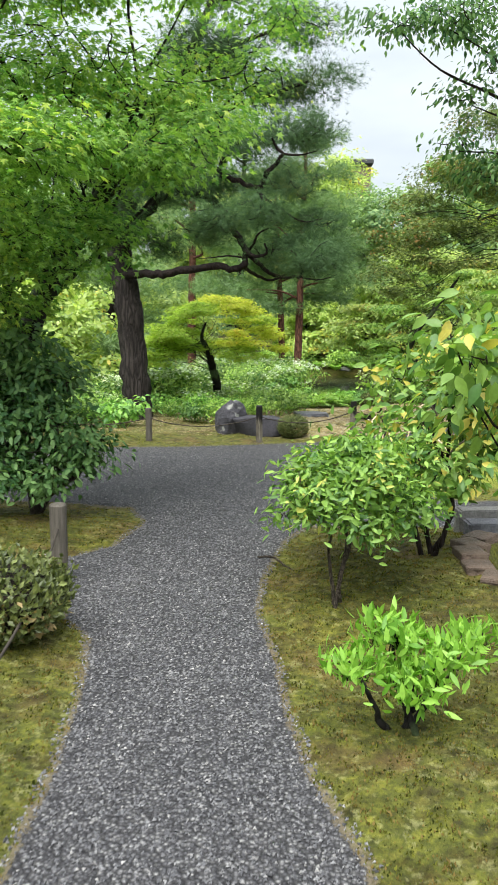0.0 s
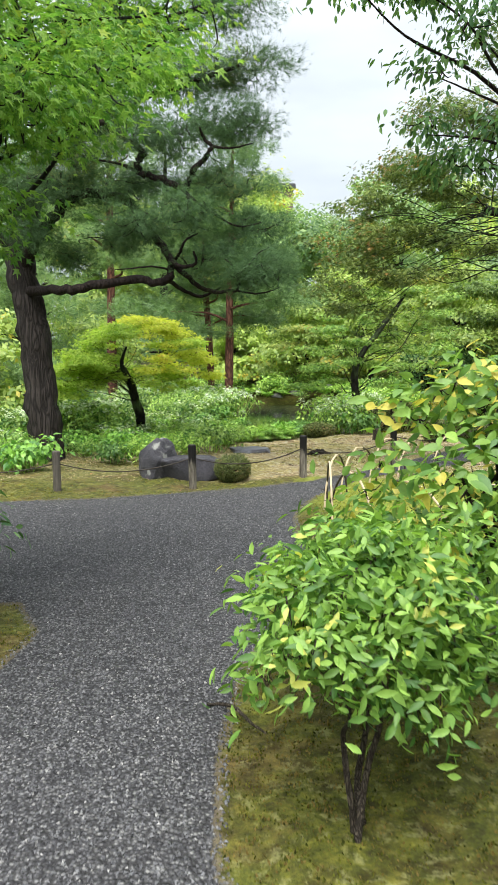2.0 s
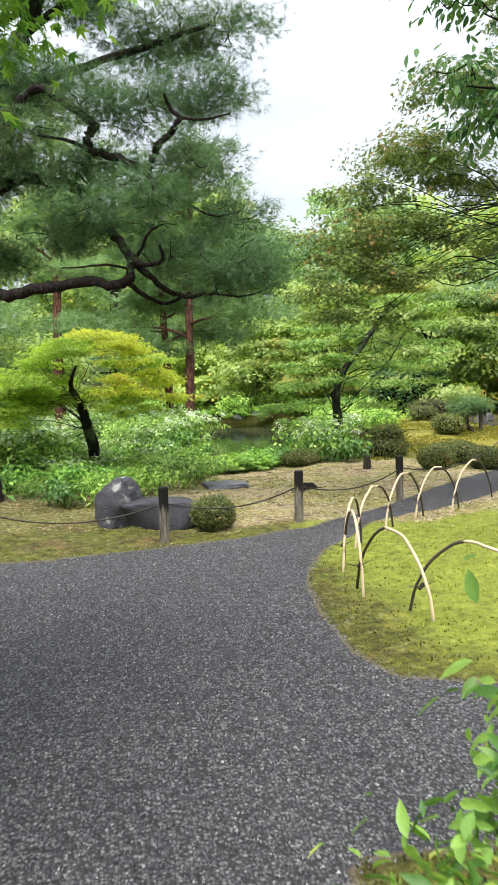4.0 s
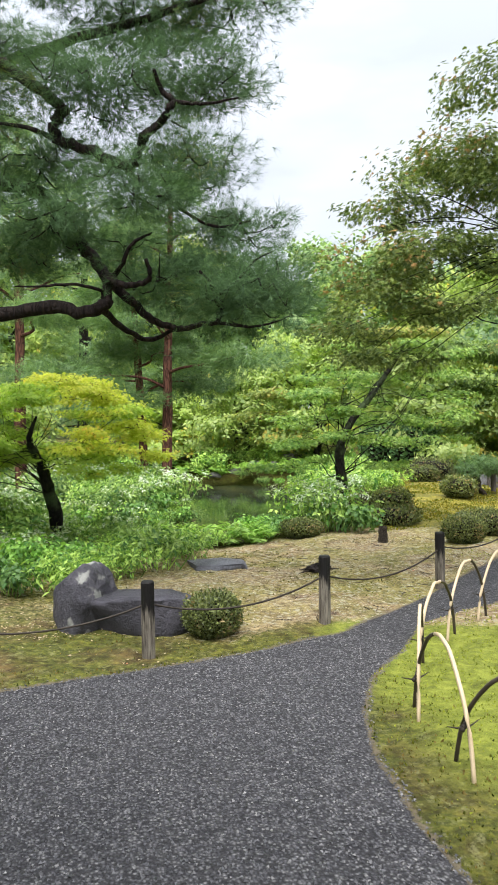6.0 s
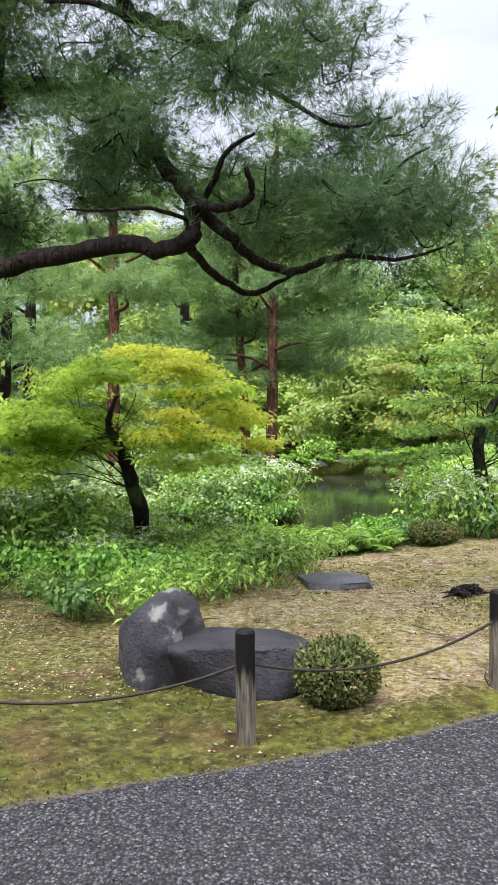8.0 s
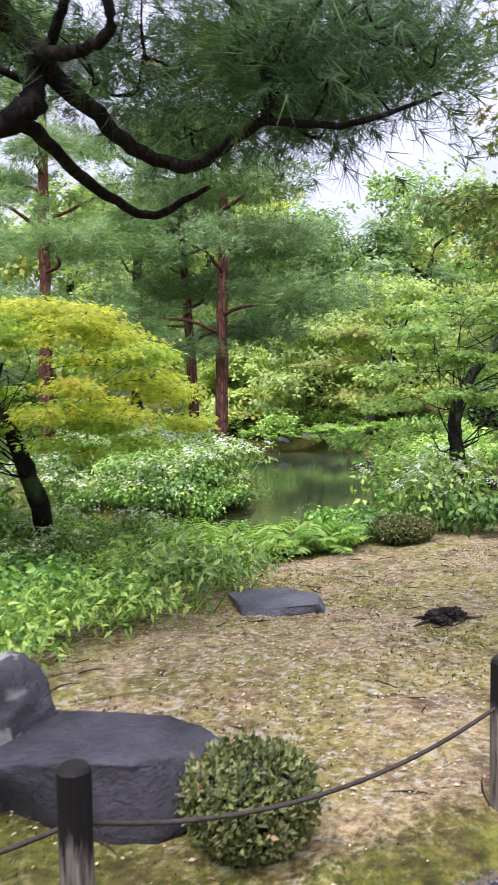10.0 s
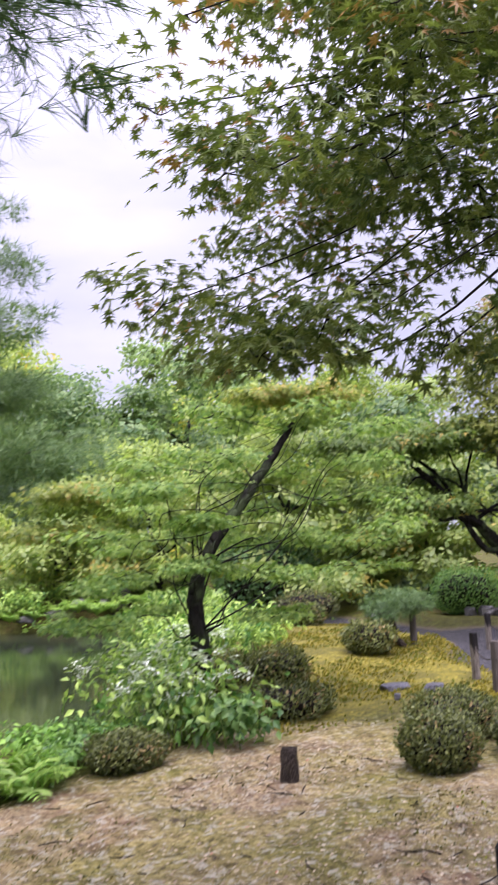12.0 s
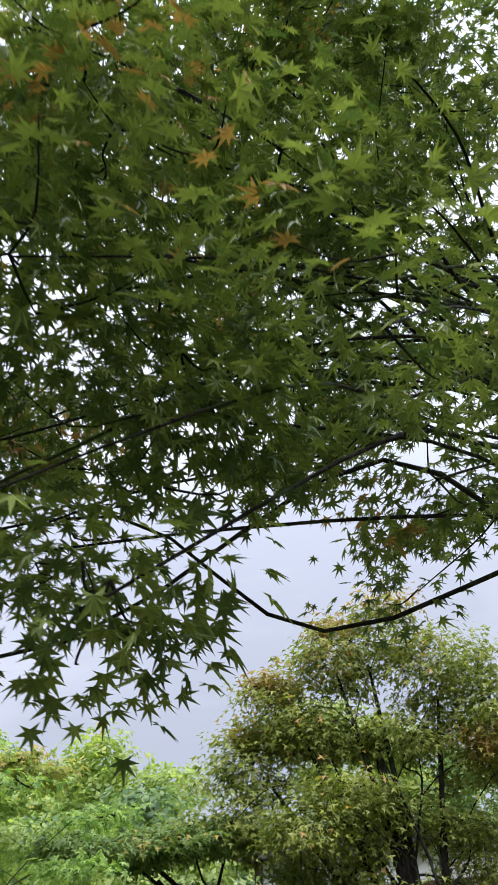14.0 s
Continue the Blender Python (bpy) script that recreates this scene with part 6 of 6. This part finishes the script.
def house():
    t = thing("garden_house", 13.5, 26.2, at_ground(13.5, 26.2), "white plastered timber-framed hall with a dark boarded base", "house")
    t.rotation_euler = (0, 0, radians(-66))
    def blk(name, m, *a):
        bm = bmesh.new()
        box(bm, *a)
        return part(name, bm, m, t)
    blk("wing_wall", M_PLASTER, 0, 6.4, 0, 0.3, 1.1, 3.5)
    blk("wall", M_PLASTER, 6.4, 15, 0, 6, 1.1, 5.2)
    blk("wing_coping", M_TILE, -0.25, 6.38, -0.3, 0.55, 3.5, 3.68)
    blk("base_boarding", M_TIMBER, -0.02, 15.02, -0.03, 0.33, -0.4, 1.1)
    for k in range(9):
        blk("timber_post", M_TIMBER, 1.85 * k, 0.15 + 1.85 * k, -0.08, 0.1, -0.3, 3.5 if k < 4 else 5.2)
    blk("timber_beam", M_TIMBER, -0.1, 15.1, -0.06, 0.05, 2.75, 2.9)
    blk("timber_beam", M_TIMBER, 6.4, 15.1, -0.06, 0.05, 4.95, 5.1)
    bm = bmesh.new()
    v = [bm.verts.new(p) for p in ((5.6, -1.4, 5.1), (16, -1.4, 5.1), (16, 7.4, 5.1), (5.6, 7.4, 5.1), (7, 3, 7.2), (15, 3, 7.2))]
    for f in ((0, 1, 5, 4), (2, 3, 4, 5), (1, 2, 5), (3, 0, 4), (3, 2, 1, 0)):
        bm.faces.new([v[i] for i in f])
    part("roof", bm, M_TILE, t)


house()


def tower():
    t = thing("apartment_building", 9.5, 78, at_ground(9.5, 78), "distant brown flat-roofed building above the trees", "building")
    bm = bmesh.new()
    box(bm, -1.8, 1.6, 0, 8, -3, 15.0, 0.1)
    part("wall", bm, plain_mat("brown_render", (0.12, 0.085, 0.07), (0.2, 0.15, 0.12), 2.0, 0.8, 0.01), t)
    bm = bmesh.new()
    box(bm, -2.0, 1.8, -0.3, 8.3, 15.0, 15.5, 0.1)
    part("roof", bm, M_TILE, t)


tower()


def low_wall():
    """A low wall of squared stones under a long pale capstone."""
    t = thing("stone_wall", 12.5, 23.55, at_ground(12.5, 23.55), "low wall of squared stones under a pale capstone", "wall")
    t.rotation_euler = (0, 0, radians(-44))
    wr = random.Random(17)
    def piece(name, x0, x1, y0, y1, z0, z1, m):
        bm = bmesh.new()
        box(bm, x0, x1, y0, y1, z0, z1, 0.015)
        part(name, bm, m, t)
    for row in range(2):
        x = -0.02 if row else 0.0
        while x < 3.4:
            w = wr.uniform(0.2, 0.42)
            piece("stone", x, x + w - 0.015, -0.02 + wr.uniform(0, 0.02), 0.34, -0.1 + 0.3 * row, 0.185 + 0.3 * row, wr.choice((M_STONE, M_STONE, M_PALE, M_SLAB)))
            x += w
    piece("capstone", -0.08, 3.6, -0.06, 0.4, 0.5, 0.62, M_PALE)
    for k in range(3):
        piece("ledge_stone", -0.4 + 1.2 * k, 0.78 + 1.2 * k, -0.62, -0.16, -0.08, 0.16, M_PALE)


low_wall()

# ---- loose gravel, moss and fallen leaves ----
grng = np.random.default_rng(99)


def chip_mat():
    m, n, l, b, out = shader("gravel_chip")
    g = n.new("ShaderNodeNewGeometry")
    col = ramp(n, l, g.outputs["Random Per Island"], [(0.0, (0.035, 0.034, 0.038)), (0.5, (0.088, 0.087, 0.095)), (0.85, (0.135, 0.132, 0.138)), (0.97, (0.19, 0.183, 0.18)), (1.0, (0.31, 0.3, 0.295))])
    vec = place(n, l)
    col = mix(n, l, 0.5, col, ramp(n, l, noise_node(n, l, vec, 120.0, 3.0), [(0.3, (0.6, 0.6, 0.6)), (0.7, (1.3, 1.3, 1.3))]), "MULTIPLY")
    col = mix(n, l, 0.5, col, ramp(n, l, noise_node(n, l, vec, 1.3, 4.0), [(0.3, (0.75, 0.75, 0.78)), (0.7, (1.25, 1.22, 1.2))]), "MULTIPLY")
    l.new(col, b.inputs["Base Color"])
    b.inputs["Roughness"].default_value = 0.6
    return m


def points_on(n, x0, x1, y0, y1, poly, margin, inside=True):
    X, Y = grng.uniform(x0, x1, n), grng.uniform(y0, y1, n)
    d = soft_inside(poly, X, Y)
    k = (d > margin) if inside else (d < margin)
    return X[k], Y[k]


def gravel():
    X, Y = points_on(150000, -2.6, 1.9, 1.2, 11.9, PATH, -0.05)
    keep = grng.uniform(0, 1, len(X)) < np.clip(1.25 - 0.075 * Y, 0.35, 1)
    X, Y = X[keep], Y[keep]
    n = len(X)
    SV = np.array([(1, 0.1, 0), (-0.5, 0.8, 0.1), (-0.6, -0.75, 0), (0.1, 0.05, 0.75)])
    SF = np.array([(0, 1, 3), (1, 2, 3), (2, 0, 3)])
    Z = height(X, Y) + 0.001
    N = grng.normal(0, 0.4, (n, 3)) + (0, 0, 1)
    S = 0.0068 * np.exp(np.clip(grng.normal(0, 0.32, n), -1, 0.5))
    V, F = scatter((SV, SF), np.stack([X, Y, Z], 1), N, S, grng)
    tagged(new("gravel", raw_mesh("gravel", V, F, [chip_mat()])), "loose grey gravel chips covering the garden path", "gravel", kind="stuff")


def moss():
    """Upright sprigs in small tufts, thick beside the path and thinner further on."""
    m = leaf_mat("moss_sprig", (0.03, 0.036, 0.008), (0.2, 0.2, 0.034), (0.15, 0.1, 0.04), 0.3, 6.0, 0.35, 0.7, 0.1)
    for count, y0, y1, size in ((150000, 1.4, 6.6, 0.015), (110000, 6.6, 16.5, 0.017)):
        X, Y = points_on(count, -2.4 if y0 < 5 else -2.6, 2.5 if y0 < 5 else 4.4, y0, y1, PATH, -0.005, False)
        tuft = np.sin(31 * X + 3 * np.sin(17 * Y)) + np.sin(29 * Y + 3 * np.sin(19 * X)) + grng.normal(0, 0.9, len(X))
        k = tuft > -0.9
        if y0 > 5:
            k = k & ((Y < 11.5) | (Y < np.array([shore(x) for x in X])) & (np.sin(2.3 * X + 1.1 * Y) + np.sin(3.1 * Y - 1.7 * X) + grng.normal(0, 0.6, len(X)) > 0.3))
        X, Y, tuft = X[k], Y[k], tuft[k]
        n = len(X)
        side = grng.normal(0, 1, (n, 3)) * (1, 1, 0.45) + (0, 0, 0.35)
        V, F = scatter(leaf_simple(0.3), np.stack([X, Y, height(X, Y) - 0.003], 1), side, size * (0.7 + 0.18 * np.clip(tuft, -0.9, 2.5)) * grng.uniform(0.6, 1.3, n), grng, np.tile((0, 0, 1.2), (n, 1)))
        fuzz = grng.normal(0, 0.2, n)
        young = (X + fuzz > 1.5) & (Y + fuzz > 7.8) & (Y - X + fuzz < 10.8)
        if young.any():
            tri = young[np.asarray(F)[:, 0] // 4]
            F, F2 = np.asarray(F)[~tri], np.asarray(F)[tri]
            lush = leaf_mat("fresh_moss_sprig", (0.09, 0.11, 0.016), (0.3, 0.32, 0.05), None, 0, 4.0, 0.4, 0.7, 0.1)
            tagged(new("moss", raw_mesh("moss", V, F2, [lush])), "bright yellow-green moss inside the bamboo hoops", "moss", kind="stuff")
        tagged(new("moss", raw_mesh("moss", V, F, [m])), "short green and yellow moss sprigs beside the path", "moss", kind="stuff")
    n = 34000
    X, Y = grng.uniform(4.0, 8.4, n), grng.uniform(17.4, 24.0, n)
    k = (soft_inside(PATH, X, Y) < -0.03) & (np.sin(2.6 * X + 1.3 * Y) + np.sin(3.3 * Y - 2.1 * X) + grng.normal(0, 0.6, n) > -0.4)
    X, Y = X[k], Y[k]
    n = len(X)
    V, F = scatter(leaf_simple(0.4), np.stack([X, Y, height(X, Y) - 0.003], 1), grng.normal(0, 1, (n, 3)) * (1, 1, 0.45) + (0, 0, 0.5), 0.035 * grng.uniform(0.5, 1.3, n), grng, np.tile((0, 0, 1.0), (n, 1)))
    dry = leaf_mat("dry_moss_sprig", (0.12, 0.11, 0.015), (0.42, 0.35, 0.05), (0.1, 0.13, 0.025), 0.3, 1.6, 0.35, 0.7, 0.1)
    tagged(new("moss", raw_mesh("moss", V, F, [dry])), "golden yellow moss cushions on the rise", "moss", kind="stuff")


def fallen():
    X, Y = points_on(44000, -2.4, 4.6, 11.2, 17.0, PATH, -0.02, False)
    k = (Y < np.array([shore(x) for x in X]) + 0.4) & ((Y > 12.3) | (grng.uniform(0, 1, len(X)) < 0.03))
    k = k & (np.sin(2.1 * X + 1.3 * np.sin(1.7 * Y)) + np.sin(2.7 * Y + 1.1 * np.sin(2.3 * X)) + grng.normal(0, 0.8, len(X)) > 0.15)
    X, Y = X[k], Y[k]
    n = len(X)
    V, F = scatter(leaf_simple(0.36), np.stack([X, Y, height(X, Y) + 0.006], 1), grng.normal(0, 0.22, (n, 3)) + (0, 0, 1), 0.02 * grng.uniform(0.5, 1.4, n), grng)
    tagged(new("fallen_leaves", raw_mesh("fallen_leaves", V, F, [M_LITTER])), "pale and reddish fallen maple leaves on thin moss", "leaves", kind="stuff")


def twig_litter():
    X, Y = points_on(110, -0.6, 4.4, 12.2, 16.6, PATH, -0.1, False)
    pieces = []
    for x, y in zip(X, Y):
        if y > shore(x) - 0.1:
            continue
        a, L = grng.uniform(0, 6.3), grng.uniform(0.05, 0.2)
        p = [(x + L * u * math.cos(a) + grng.normal(0, 0.008), y + L * u * math.sin(a) + grng.normal(0, 0.008)) for u in (0, 0.5, 1)]
        pieces.append(tube([(q[0], q[1], at_ground(*q) + 0.006) for q in p], [0.003, 0.0035, 0.0015], 5, 3))
    v, f = joined(pieces)
    tagged(new("fallen_twigs", raw_mesh("fallen_twigs", v, f, [M_BARK_TWIG], smooth=True)), "thin brown fallen twigs scattered on the litter", "twigs", kind="stuff")


gravel()
moss()
fallen()
twig_litter()
